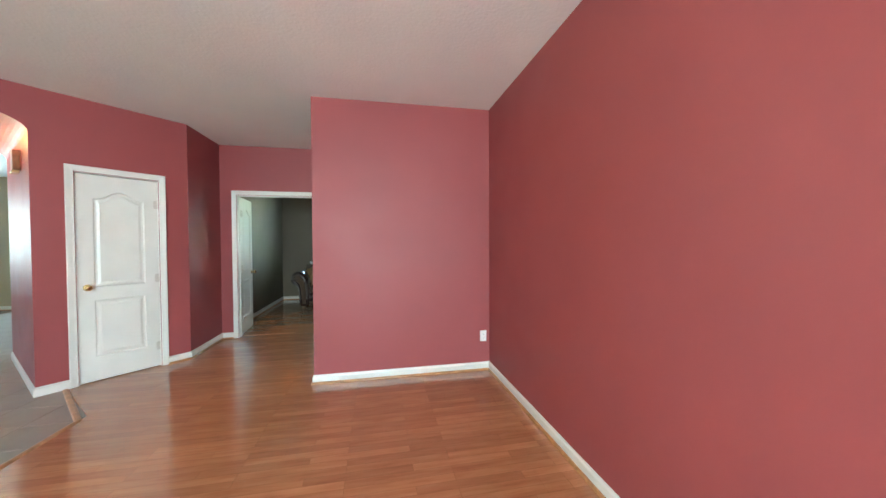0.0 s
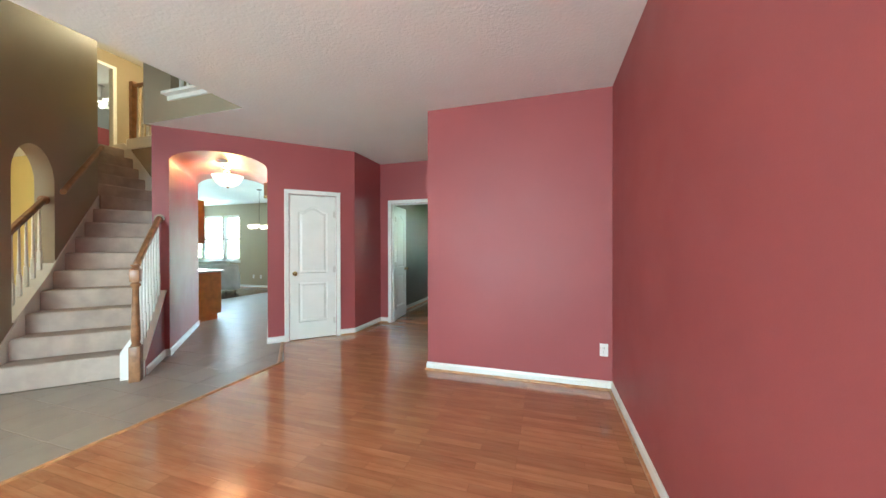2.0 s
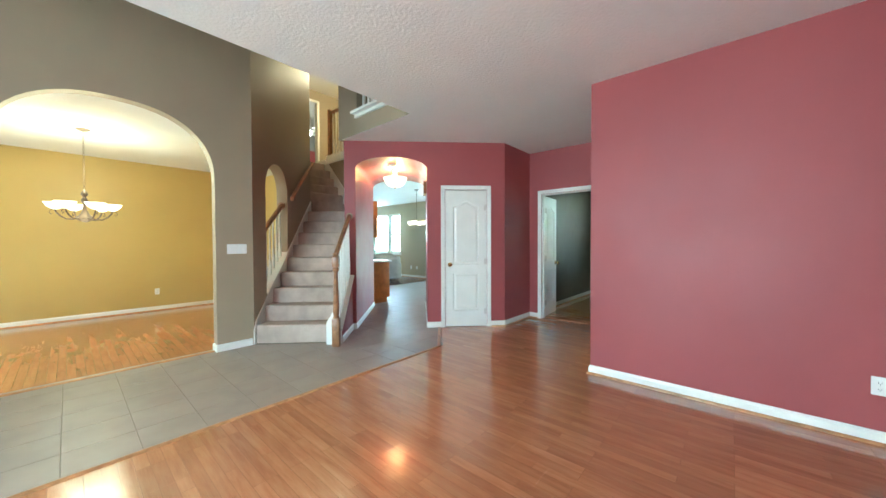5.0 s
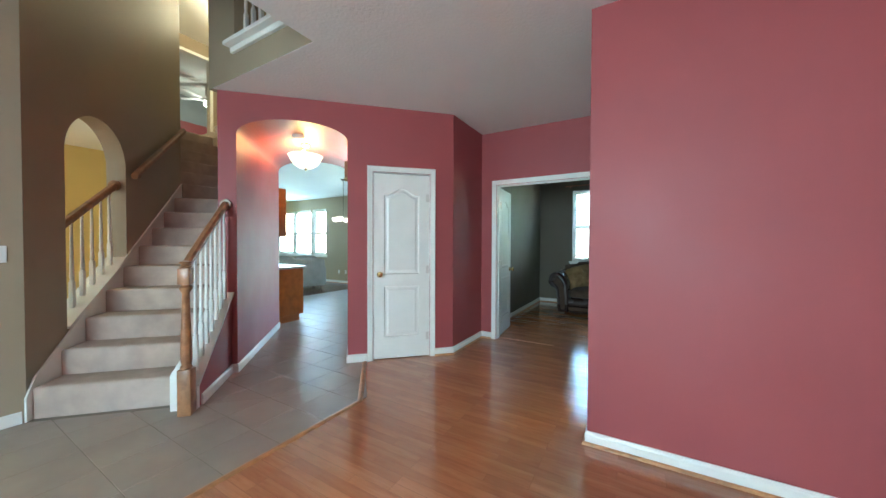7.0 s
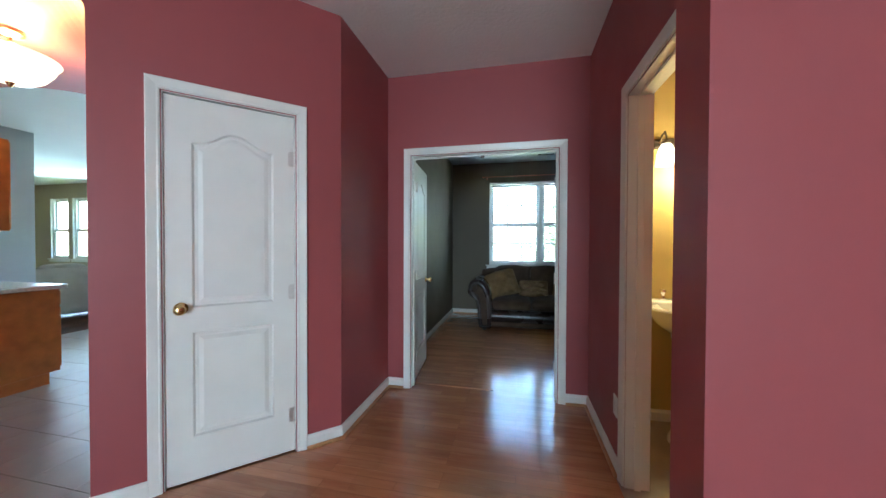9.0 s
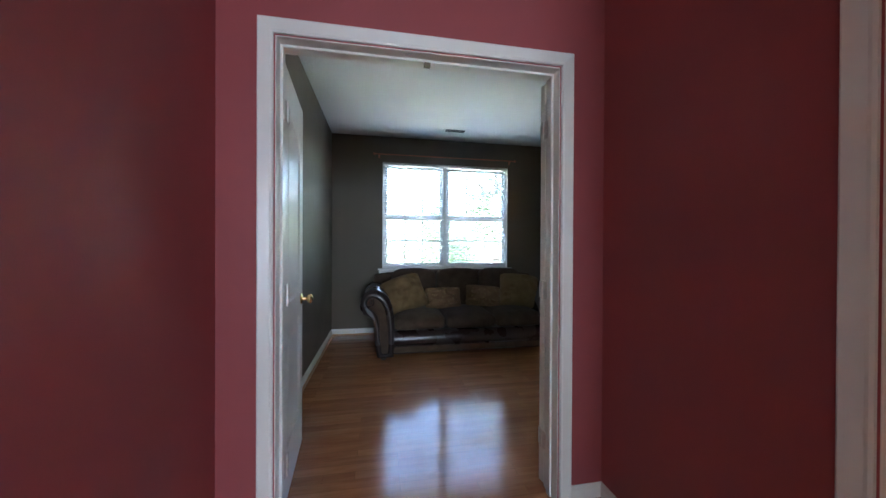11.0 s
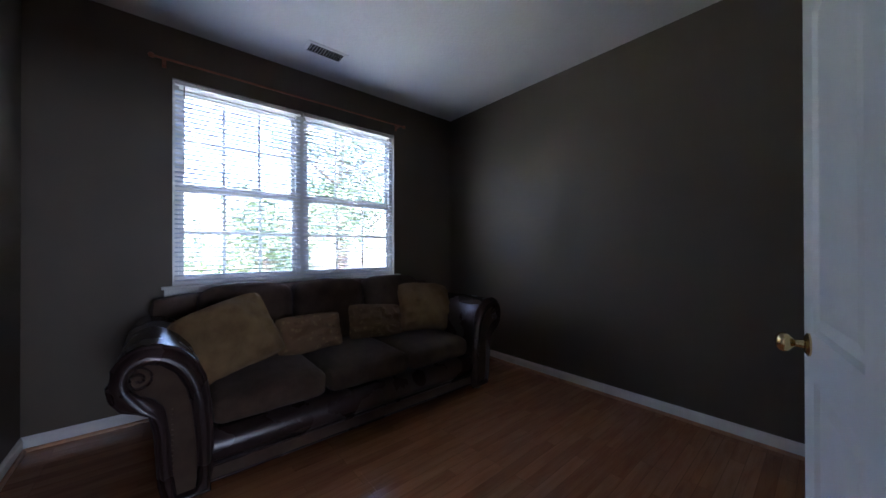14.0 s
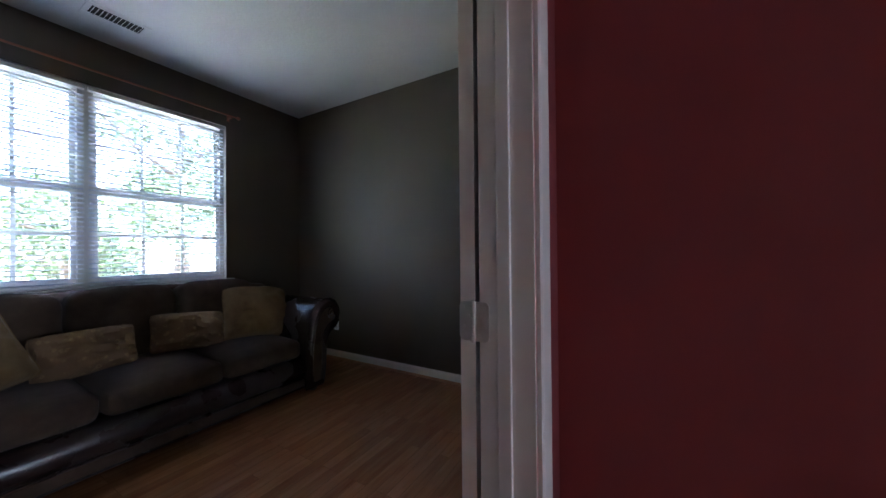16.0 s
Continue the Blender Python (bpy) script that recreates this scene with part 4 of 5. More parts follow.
def suede(name, lo, hi, scale=9, bs=220):
    m, nt, b = node_mat(name)
    v = coords(nt)
    n = noise_of(nt, v, scale, 6, 0.6)
    nt.links.new(ramp(nt, n, [(0.3, lo), (0.7, hi)]), b.inputs["Base Color"])
    b.inputs["Roughness"].default_value = 0.9
    b.inputs["Sheen Weight"].default_value = 0.08
    b.inputs["Specular IOR Level"].default_value = 0.2
    bump_of(nt, b, noise_of(nt, v, bs, 3), 0.35, 0.002)
    return m


M_LEATHER = leather()
M_SUEDE = suede("brown_suede", (0.058, 0.036, 0.023), (0.094, 0.061, 0.041))
M_GOLD = suede("olive_gold_chenille", (0.17, 0.105, 0.045), (0.25, 0.165, 0.075), 12)


def paisley():
    m, nt, b = node_mat("gold_paisley_weave")
    v = coords(nt)
    n = noise_of(nt, v, 22, 2, 0.4)
    w = nt.nodes.new("ShaderNodeTexVoronoi")
    w.inputs["Scale"].default_value = 26
    nt.links.new(v, w.inputs["Vector"])
    mx = nt.nodes.new("ShaderNodeMath")
    mx.operation = "ADD"
    nt.links.new(n, mx.inputs[0])
    nt.links.new(w.outputs["Distance"], mx.inputs[1])
    nt.links.new(ramp(nt, mx.outputs[0], [(0.45, (0.16, 0.085, 0.045)), (0.62, (0.30, 0.20, 0.09)), (0.85, (0.20, 0.12, 0.06))]), b.inputs["Base Color"])
    b.inputs["Roughness"].default_value = 0.85
    bump_of(nt, b, mx.outputs[0], 0.4, 0.003)
    return m


M_PAISLEY = paisley()


def soft_box(lo, hi, r=0.05, crown=0.02, nx=14, ny=10, wob=0.004, seed=0):
    """An upholstered block: rounded edges, a crowned top and a slightly uneven face."""
    bm = bmesh.new()
    bmesh.ops.create_cube(bm, size=1.0)
    size = [hi[i] - lo[i] for i in range(3)]
    c = Vector([(hi[i] + lo[i]) / 2 for i in range(3)])
    for v in bm.verts:
        v.co = Vector([v.co[i] * size[i] for i in range(3)])
    bmesh.ops.subdivide_edges(bm, edges=list(bm.edges), cuts=11, use_grid_fill=True)
    h = [s / 2 for s in size]
    for v in bm.verts:
        q = Vector([max(-h[i] + r, min(h[i] - r, v.co[i])) for i in range(3)])
        d = v.co - q
        p = q + d.normalized() * r if d.length > 1e-6 else v.co.copy()
        u, w = p.x / h[0], p.y / h[1]
        k = (1 - u * u) * (1 - w * w)
        if p.z > 0:
            p.z += crown * k
        uu, ww = p.x / h[0], p.z / h[2]
        p.y += math.copysign(crown * 0.7 * (1 - uu * uu) * (1 - ww * ww), p.y) if abs(p.y) > h[1] * 0.9 else 0
        nz = noise.noise(p * 9 + Vector((seed * 3.1, 0, 0)))
        v.co = p + p.normalized() * nz * wob
    bmesh.ops.translate(bm, verts=bm.verts, vec=c)
    return bm


SX, SY = 1.525, 8.70
sofa = empty("sofa", (SX, SY, 0), "dark brown rolled-arm sofa in leather and suede below the study window", "sofa")
sofa.location.y += 0.04
sofa.scale.z = 1.03


def sofa_part(name, bm, mat, label="", smooth=True, at=sofa):
    bmesh.ops.translate(bm, verts=bm.verts, vec=(-SX, -SY, 0))
    return part(name, bm, mat, sofa, label, smooth)


ARM = [(0.495, 0.045), (0.475, 0.14), (0.468, 0.25), (0.462, 0.36), (0.445, 0.44), (0.40, 0.468), (0.355, 0.485), (0.325, 0.53), (0.315, 0.585),
       (0.328, 0.645), (0.362, 0.695), (0.415, 0.722), (0.48, 0.72), (0.545, 0.69), (0.595, 0.635), (0.628, 0.56), (0.645, 0.46), (0.655, 0.30), (0.655, 0.14), (0.65, 0.045)]


def evenly(loop, n):
    """The loop again as n points at even steps along its length, from the same start."""
    ends = loop[1:] + loop[:1]
    lens = [math.hypot(b[0] - a[0], b[1] - a[1]) for a, b in zip(loop, ends)]
    total, out, k, done = sum(lens), [], 0, 0.0
    for i in range(n):
        want = total * i / n
        while k < len(lens) - 1 and done + lens[k] < want:
            done += lens[k]
            k += 1
        f = (want - done) / lens[k]
        out.append((loop[k][0] + (ends[k][0] - loop[k][0]) * f, loop[k][1] + (ends[k][1] - loop[k][1]) * f))
    return out


def arm(sign):
    pts = ARM if sign < 0 else [(3.05 - x, z) for x, z in ARM]
    bm = bmesh.new()
    ys = [8.185, 8.20, 8.26, 8.5, 8.8, 9.1, 9.2, 9.22]
    sc = [0.92, 0.985, 1.0, 1.0, 1.0, 1.0, 0.985, 0.9]
    cx = sum(p[0] for p in pts) / len(pts)
    cz = sum(p[1] for p in pts) / len(pts)
    rings = [[bm.verts.new((cx + (x - cx) * s, y, cz + (z - cz) * s + 0.004 * math.sin(y * 9))) for x, z in pts] for y, s in zip(ys, sc)]
    k = len(pts)
    for a, b in zip(rings, rings[1:]):
        for i in range(k):
            bm.faces.new((a[i], a[(i + 1) % k], b[(i + 1) % k], b[i]))
    bm.faces.new(rings[0])
    bm.faces.new(rings[-1])
    a = sofa_part("arm", bm, M_LEATHER, "glossy brown leather scroll arm")
    # suede insert with a rolled welt on the front face
    mid = [(0.532, 0.08), (0.515, 0.20), (0.508, 0.34), (0.492, 0.46), (0.452, 0.515), (0.405, 0.535), (0.372, 0.575), (0.378, 0.625), (0.415, 0.655), (0.47, 0.645), (0.525, 0.60), (0.562, 0.53), (0.585, 0.44), (0.60, 0.30), (0.606, 0.18), (0.60, 0.08)]
    mid = mid if sign < 0 else [(3.05 - x, z) for x, z in mid]
    ring_out, ring_in, rows = evenly(pts, 56), evenly(mid, 56), 9
    bm = bmesh.new()
    grid = []
    for r in range(rows + 1):
        q = r / rows
        bulge = 0.006 + 0.028 * math.sin(math.pi * q) ** 0.7 - 0.007 * math.exp(-((q - 0.5) / 0.10) ** 2)
        grid.append([bm.verts.new((a[0] * (1 - q) + b[0] * q, 8.186 - bulge, a[1] * (1 - q) + b[1] * q)) for a, b in zip(ring_out, ring_in)])
    for a, b in zip(grid, grid[1:]):
        for i in range(56):
            bm.faces.new((a[i], a[(i + 1) % 56], b[(i + 1) % 56], b[i]))
    sofa_part("arm_roll", bm, M_LEATHER, "gathered leather roll round the arm front")
    bm = bmesh.new()
    lo = [bm.verts.new((x, 8.187, z)) for x, z in mid]
    hi = [bm.verts.new((x * 0.94 + 0.06 * (0.52 if sign < 0 else 2.53), 8.174, z)) for x, z in mid]
    k = len(mid)
    for i in range(k):
        bm.faces.new((lo[i], lo[(i + 1) % k], hi[(i + 1) % k], hi[i]))
    bm.faces.new(hi)
    ins = sofa_part("arm_panel", bm, M_SUEDE, "suede insert of the scroll arm")
    for ring, rad in ((mid, 0.009), ([(x, z) for x, z in pts[:1] + pts[1:]], 0.011)):
        bm = bmesh.new()
        tube(bm, [(x, 8.183 + (0.006 if rad > 0.01 else 0), z) for x, z in ring + ring[:1]], rad, 8)
        sofa_part("welt", bm, M_LEATHER)
    # the spiral of the scroll
    c = (0.405, 0.60) if sign < 0 else (3.05 - 0.405, 0.60)
    sp = []
    for i in range(30):
        th, rr = i * 0.42, 0.055 * (1 - i / 32)
        sp.append((c[0] + (-sign) * -rr * math.cos(th), 8.172, c[1] + rr * math.sin(th)))
    bm = bmesh.new()
    tube(bm, sp, 0.006, 6)
    sofa_part("scroll", bm, M_LEATHER)
    bm = bmesh.new()
    for z in [0.10 + 0.022 * i for i in range(17)]:
        x = 0.515 if sign < 0 else 3.05 - 0.515
        bmesh.ops.create_icosphere(bm, subdivisions=1, radius=0.0045, matrix=Matrix.Translation((x - sign * -0.0, 8.175, z)))
    sofa_part("nailhead_trim", bm, M_BRONZE)


arm(-1)
arm(1)
XL, XR = 0.655, 2.395
sofa_part("seat_base", soft_box((XL - 0.01, 8.31, 0.10), (XR + 0.01, 9.15, 0.28), 0.03, 0.0), M_LEATHER)
bm = bmesh.new()
prof = [(8.30, 0.06), (8.235, 0.07), (8.215, 0.10), (8.218, 0.128)]
prof += [(8.262 - 0.082 * math.sin(radians(q)), 0.208 - 0.082 * math.cos(radians(q))) for q in range(30, 171, 14)]
prof += [(8.33, 0.28)]
n = len(prof)
a = [bm.verts.new((XL, y, z)) for y, z in prof]
b = [bm.verts.new((XR, y, z)) for y, z in prof]
bm.faces.new(a)
bm.faces.new(b)
for i in range(n):
    bm.faces.new((a[i], a[(i + 1) % n], b[(i + 1) % n], b[i]))
sofa_part("front_rail", bm, M_LEATHER, "padded leather front rail")
bm = bmesh.new()
box(bm, (XL, 8.208, 0.068), (XR, 8.225, 0.130), bevel=0.006)
sofa_part("rail_band", bm, M_SUEDE)
bm = bmesh.new()
for z in (0.064, 0.133):
    tube(bm, [(XL, 8.208, z), (XR, 8.208, z)], 0.006, 6)
sofa_part("welt", bm, M_LEATHER)
W3 = (XR - XL) / 3
for i in range(3):
    x0, x1 = XL + W3 * i + 0.003, XL + W3 * (i + 1) - 0.003
    sofa_part("seat_cushion", soft_box((x0, 8.225, 0.285), (x1, 8.93, 0.432), 0.055, 0.035, seed=i, wob=0.006), M_SUEDE, "brown suede seat cushion")
    bk = soft_box((x0, 8.84, 0.41), (x1, 9.08, 0.88), 0.075, 0.03, seed=i + 5, wob=0.010)
    bmesh.ops.transform(bk, matrix=Matrix.Translation((0, 8.9, 0.4)) @ Matrix.Rotation(radians(-7), 4, "X") @ Matrix.Translation((0, -8.9, -0.4)), verts=bk.verts)
    sofa_part("back_cushion", bk, M_SUEDE, "brown suede back cushion")
bk = soft_box((0.42, 9.06, 0.12), (2.63, 9.25, 0.85), 0.06, 0.01, seed=11)
for v in bk.verts:
    if v.co.z > 0.6:
        v.co.z += 0.02 * math.cos((v.co.x - SX) * 2.8)
sofa_part("back_frame", bk, M_SUEDE)
for x in (0.55, 2.50):
    for y in (8.24, 9.15):
        bm = bmesh.new()
        lathe(bm, [(0.0, 0.0), (0.022, 0.0), (0.034, 0.018), (0.036, 0.032), (0.026, 0.048), (0.03, 0.06), (0.0, 0.062)], 16, Matrix.Translation((x, y, 0)))
        sofa_part("bun_foot", bm, M_BRONZE, "dark turned bun foot")


def pillow(name, w, h, t, m, mat, label, seed=0, slump=0.0, category="throw pillow", group="throw pillows on the sofa"):
    bm = bmesh.new()
    n = 22
    grid = {}
    for s in (1, -1):
        for i in range(n + 1):
            for j in range(n + 1):
                u, v = 2 * i / n - 1, 2 * j / n - 1
                if s < 0 and (i in (0, n) or j in (0, n)):
                    grid[s, i, j] = grid[1, i, j]
                    continue
                pu, pv = abs(u), abs(v)
                inx = 1 - 0.09 * (1 - pv ** 2) * pu ** 6
                iny = 1 - 0.09 * (1 - pu ** 2) * pv ** 6
                th = t / 2 * max(0.0, (1 - pu ** 2.3) * (1 - pv ** 2.3)) ** 0.62
                wr = noise.noise(Vector((u * 2.2, v * 2.2, seed + s))) * 0.030 + (0.5 - abs(noise.noise(Vector((u * 2.6 + v, v * 2.6 - u, seed + 3 * s))))) * 0.045 + noise.noise(Vector((u * 7, v * 7, seed))) * 0.006
                rc = 1 - 0.09 * (u * v) ** 4
                x, z = u * w / 2 * inx * rc, v * h / 2 * iny * rc
                z += slump * (-0.5 * (u * u)) * (1 if v > 0 else 0.3)
                grid[s, i, j] = bm.verts.new((x, s * (th + wr * (th > 0.01)), z))
    for s in (1, -1):
        for i in range(n):
            for j in range(n):
                f = [grid[s, i, j], grid[s, i + 1, j], grid[s, i + 1, j + 1], grid[s, i, j + 1]]
                if len(set(f)) == 4:
                    bm.faces.new(f)
    e = empty(name, m, label, category, group)
    part("cover", bm, mat, e, smooth=True)
    pb = bmesh.new()
    ring = [grid] and []
    for i in range(n + 1):
        ring.append((i, 0))
    for j in range(1, n + 1):
        ring.append((n, j))
    for i in range(n - 1, -1, -1):
        ring.append((i, n))
    for j in range(n - 1, -1, -1):
        ring.append((0, j))
    pts = []
    for i, j in ring:
        u, v = 2 * i / n - 1, 2 * j / n - 1
        inx = 1 - 0.09 * (1 - v * v) * abs(u) ** 6
        iny = 1 - 0.09 * (1 - u * u) * abs(v) ** 6
        rc = 1 - 0.09 * (u * v) ** 4
        pts.append((u * w / 2 * inx * rc, 0, v * h / 2 * iny * rc + slump * (-0.5 * (u * u)) * (1 if v > 0 else 0.3)))
    tube(pb, pts, 0.005, 6)
    part("piping", pb, mat, e)
    return e


pillow("throw_pillow", 0.52, 0.46, 0.25, pose(0.79, 8.66, 0.65, -26, -17, 10), M_GOLD, "large olive-gold chenille pillow leaning on the sofa arm", 1, 0.05)
pillow("throw_pillow", 0.47, 0.28, 0.17, pose(1.28, 8.73, 0.575, -20, 0, 2), M_PAISLEY, "small oblong gold paisley pillow on the seat cushions", 2, 0.02)
pillow("throw_pillow", 0.47, 0.28, 0.17, pose(1.80, 8.74, 0.59, -20, 5, -4), M_PAISLEY, "small oblong gold paisley pillow tilted against its neighbour", 3, 0.02)
pillow("throw_pillow", 0.52, 0.46, 0.22, pose(2.26, 8.69, 0.66, -20, 5, -10), M_GOLD, "large olive-gold chenille pillow upright at the sofa arm", 4, 0.06)

# ceiling register of the study
vent = empty("ceiling_vent", (1.475, 8.96, CH), "white slotted air register in the study ceiling", "ceiling vent")
bm = bmesh.new()
box(bm, (-0.16, -0.085, -0.006), (0.16, -0.055, 0), bevel=0.002)
box(bm, (-0.16, 0.055, -0.006), (0.16, 0.085, 0), bevel=0.002)
box(bm, (-0.16, -0.055, -0.006), (-0.13, 0.055, 0), bevel=0.002)
box(bm, (0.13, -0.055, -0.006), (0.16, 0.055, 0), bevel=0.002)
part("frame", bm, M_PLATE, vent)
# dark sheet in place of the shaded duct behind the vent slats
bm = bmesh.new()
box(bm, (-0.13, -0.055, -0.001), (0.13, 0.055, -0.0002))
part("duct_shade", bm, M_DARK, vent)
for i in range(12):
    bm = bmesh.new()
    box(bm, (-0.001, -0.054, -0.008), (0.001, 0.054, 0.006), bevel=0.0004, seg=1)
    s = part("slat", bm, M_PLATE, vent)
    s.matrix_basis = pose(-0.119 + i * 0.0216, 0, -0.007, 0, 35, 0)


def outlet(p0, p1, u, z, label, gang=1, kind_="outlet"):
    e = empty("wall_outlet" if kind_ == "outlet" else "light_switch", on_wall(p0, p1, u, z), label, "electrical outlet" if kind_ == "outlet" else "light switch",
              "wall outlets" if kind_ == "outlet" else "light switches")
    w = 0.070 + 0.046 * (gang - 1)
    bm = bmesh.new()
    box(bm, (-w / 2, 0, -0.0575), (w / 2, 0.006, 0.0575), bevel=0.0025, seg=2)
    part("cover_plate", bm, M_PLATE, e)
    if kind_ == "outlet":
        for sz in (0.0195, -0.0195):
            bm = bmesh.new()
            box(bm, (-0.0165, 0.006, sz - 0.014), (0.0165, 0.0085, sz + 0.014), bevel=0.002)
            r = part("receptacle", bm, M_PLATE, e)
            # thin near-black blocks drawn for the shaded holes
            bm = bmesh.new()
            for sx in (-0.0064, 0.0064):
                box(bm, (sx - 0.001, 0.0084, sz - 0.003), (sx + 0.001, 0.0089, sz + 0.006))
            lathe(bm, [(0.0, 0.0084), (0.0024, 0.0084), (0.0024, 0.0089), (0.0, 0.0089)], 10, pose(0, 0, sz - 0.008, -90, 0, 0))
            part("slots", bm, M_DARK, r)
    else:
        for g in range(gang):
            bm = bmesh.new()
            x = (g - (gang - 1) / 2) * 0.046
            box(bm, (x - 0.005, 0.005, -0.011), (x + 0.005, 0.014, 0.009), bevel=0.002)
            part("toggle", bm, M_PLATE, e)
    bm = bmesh.new()
    for sz in ((0,) if kind_ == "outlet" else (0.042, -0.042)):
        lathe(bm, [(0, 0.006), (0.003, 0.006), (0.003, 0.0075), (0, 0.008)], 10, pose(0, 0, sz, -90, 0, 0))
    part("screw", bm, M_NICKEL, e)
    return e


outlet((1.45, 4.255), (3.22, 4.255), 1.70, 0.36, "white duplex outlet low on the red wall beside the corner")
outlet((-2.002, -2.6), (-2.002, 2.42), 4.915, 1.19, "white four-gang switch plate on the taupe wall beside the big arch", 4, "switch")
outlet((-5.7, -2.6), (-5.7, 3.9), 4.68, 0.36, "white duplex outlet low on the yellow dining room wall")
outlet((SX1, SY1), (SX1, 6.235), 0.62, 0.36, "white duplex outlet on the green wall near the sofa arm")
outlet((SX0, 6.235), (SX0, SY1), 0.72, 0.36, "white duplex outlet on the green wall behind the open door")
outlet((1.565, 6.115), (1.565, 4.43), 0.74, 0.36, "white outlet beside the powder room casing")
outlet((-11.2, 9.345), (-0.35, 9.345), 4.75, 0.36, "white outlet low on the yellow family room wall")
outlet((-11.2, 9.345), (-0.35, 9.345), 5.05, 0.36, "white outlet low on the yellow family room wall")

# passage lamp and smoke alarm
hl = empty("ceiling_light", D(-1.69, 0.84, 2.505), "lit alabaster bowl light on a short brass stem", "ceiling light")
bm = bmesh.new()
lathe(bm, [(0.0, 0.0), (0.062, 0.0), (0.060, -0.012), (0.040, -0.026), (0.012, -0.032), (0.007, -0.05), (0.007, -0.31), (0.0, -0.31)], 24)
part("stem", bm, M_BRASS, hl, smooth=True)
bm = bmesh.new()
lathe(bm, [(0.205, -0.135), (0.207, -0.142), (0.190, -0.165), (0.175, -0.20), (0.14, -0.25), (0.09, -0.285), (0.02, -0.297), (0.02, -0.293), (0.088, -0.279), (0.134, -0.245), (0.168, -0.196), (0.183, -0.16), (0.198, -0.135)], 36)
part("bowl", bm, M_BOWL, hl, "glowing alabaster glass bowl", True)
bm = bmesh.new()
lathe(bm, [(0.0, -0.325), (0.008, -0.32), (0.012, -0.31), (0.018, -0.30), (0.022, -0.292), (0.0, -0.29)], 16)
part("finial", bm, M_BRASS, hl, smooth=True)
for i in range(3):
    a = i * 2.094
    bm = bmesh.new()
    tube(bm, [(0.006 * math.cos(a), 0.006 * math.sin(a), -0.06), (0.05 * math.cos(a), 0.05 * math.sin(a), -0.075), (0.055 * math.cos(a), 0.055 * math.sin(a), -0.12)], 0.005, 6)
    part("lamp_arm", bm, M_BRASS, hl)
point_light("passage_lamp", D(-1.69, 0.84, 2.415), 3.2, (1.0, 0.52, 0.17), 0.10)
sm = empty("smoke_alarm", D(-1.72, 0.50, 2.513), "round white smoke alarm on the passage ceiling", "smoke alarm")
bm = bmesh.new()
lathe(bm, [(0.0, 0.004), (0.068, 0.004), (0.070, -0.008), (0.060, -0.028), (0.050, -0.036), (0.0, -0.038)], 24)
part("body", bm, M_PLATE, sm, smooth=True)
ch = empty("door_chime", D(-1.16, 0.62, 2.17), "oak door chime box on the passage wall", "door chime")
bm = bmesh.new()
box(bm, (-0.05, -0.09, -0.10), (0.0, 0.09, 0.09), bevel=0.006)
part("case", bm, M_OAK, ch)
bm = bmesh.new()
box(bm, (-0.055, -0.07, -0.125), (-0.005, 0.07, -0.10), bevel=0.004)
part("sound_bar", bm, M_BRASS, ch)
ch.matrix_basis = Matrix.Translation(D(-1.16, 0.62, 2.17)) @ Matrix.Rotation(radians(45), 4, "Z")

# dining chandelier
cx, cy = -3.85, 1.13
cd = empty("chandelier", (cx, cy, CH), "bronze six-arm chandelier with lit frosted bowl shades in the dining room", "chandelier")
bm = bmesh.new()
lathe(bm, [(0, 0), (0.07, 0), (0.068, -0.012), (0.03, -0.03), (0, -0.034)], 24)
part("canopy", bm, M_BRONZE, cd, smooth=True)
zb = -0.80
k = 0
z = -0.03
while z > zb + 0.03:
    bm = bmesh.new()
    pts = [(0.010 * math.cos(t * 0.7854), 0, z - 0.019 + 0.019 * math.sin(t * 0.7854)) for t in range(9)]
    tube(bm, pts, 0.0022, 5)
    bmesh.ops.rotate(bm, verts=bm.verts, matrix=Matrix.Rotation(radians(90 * (k % 2) + 20), 3, "Z"))
    part("chain_link", bm, M_BRONZE, cd)
    z -= 0.031
    k += 1
bm = bmesh.new()
lathe(bm, [(0.0, zb + 0.03), (0.008, zb + 0.02), (0.030, zb - 0.02), (0.034, zb - 0.045), (0.014, zb - 0.075), (0.03, zb - 0.11), (0.034, zb - 0.13), (0.014, zb - 0.17), (0.02, zb - 0.24), (0.045, zb - 0.30), (0.075, zb - 0.335), (0.085, zb - 0.36), (0.05, zb - 0.385), (0.02, zb - 0.40), (0.0, zb - 0.405)], 24)
part("body", bm, M_BRONZE, cd, smooth=True)
for i in range(6):
    a = i * math.pi / 3 + 0.35
    co, si = math.cos(a), math.sin(a)
    pr = [(0.05, zb - 0.33), (0.10, zb - 0.365), (0.16, zb - 0.365), (0.215, zb - 0.325), (0.25, zb - 0.275), (0.255, zb - 0.24)]
    bm = bmesh.new()
    tube(bm, [(r * co, r * si, zz) for r, zz in pr], 0.009, 8)
    sc = [(0.255, zb - 0.25), (0.29, zb - 0.255), (0.305, zb - 0.285), (0.29, zb - 0.31), (0.275, zb - 0.295)]
    tube(bm, [(r * co, r * si, zz) for r, zz in sc], 0.005, 6)
    part("lamp_arm", bm, M_BRONZE, cd, smooth=True)
    bm = bmesh.new()
    lathe(bm, [(0.018, 0.0), (0.045, 0.012), (0.075, 0.04), (0.100, 0.085), (0.097, 0.086), (0.071, 0.044), (0.042, 0.018), (0.0, 0.012)], 24, Matrix.Translation((0.255 * co, 0.255 * si, zb - 0.245)))
    part("shade", bm, M_SHADE, cd, "glowing frosted glass bowl shade", True)
point_light("chandelier_lamp", (cx, cy, CH + zb + 0.30), 1.5, (1.0, 0.82, 0.53), 0.32)
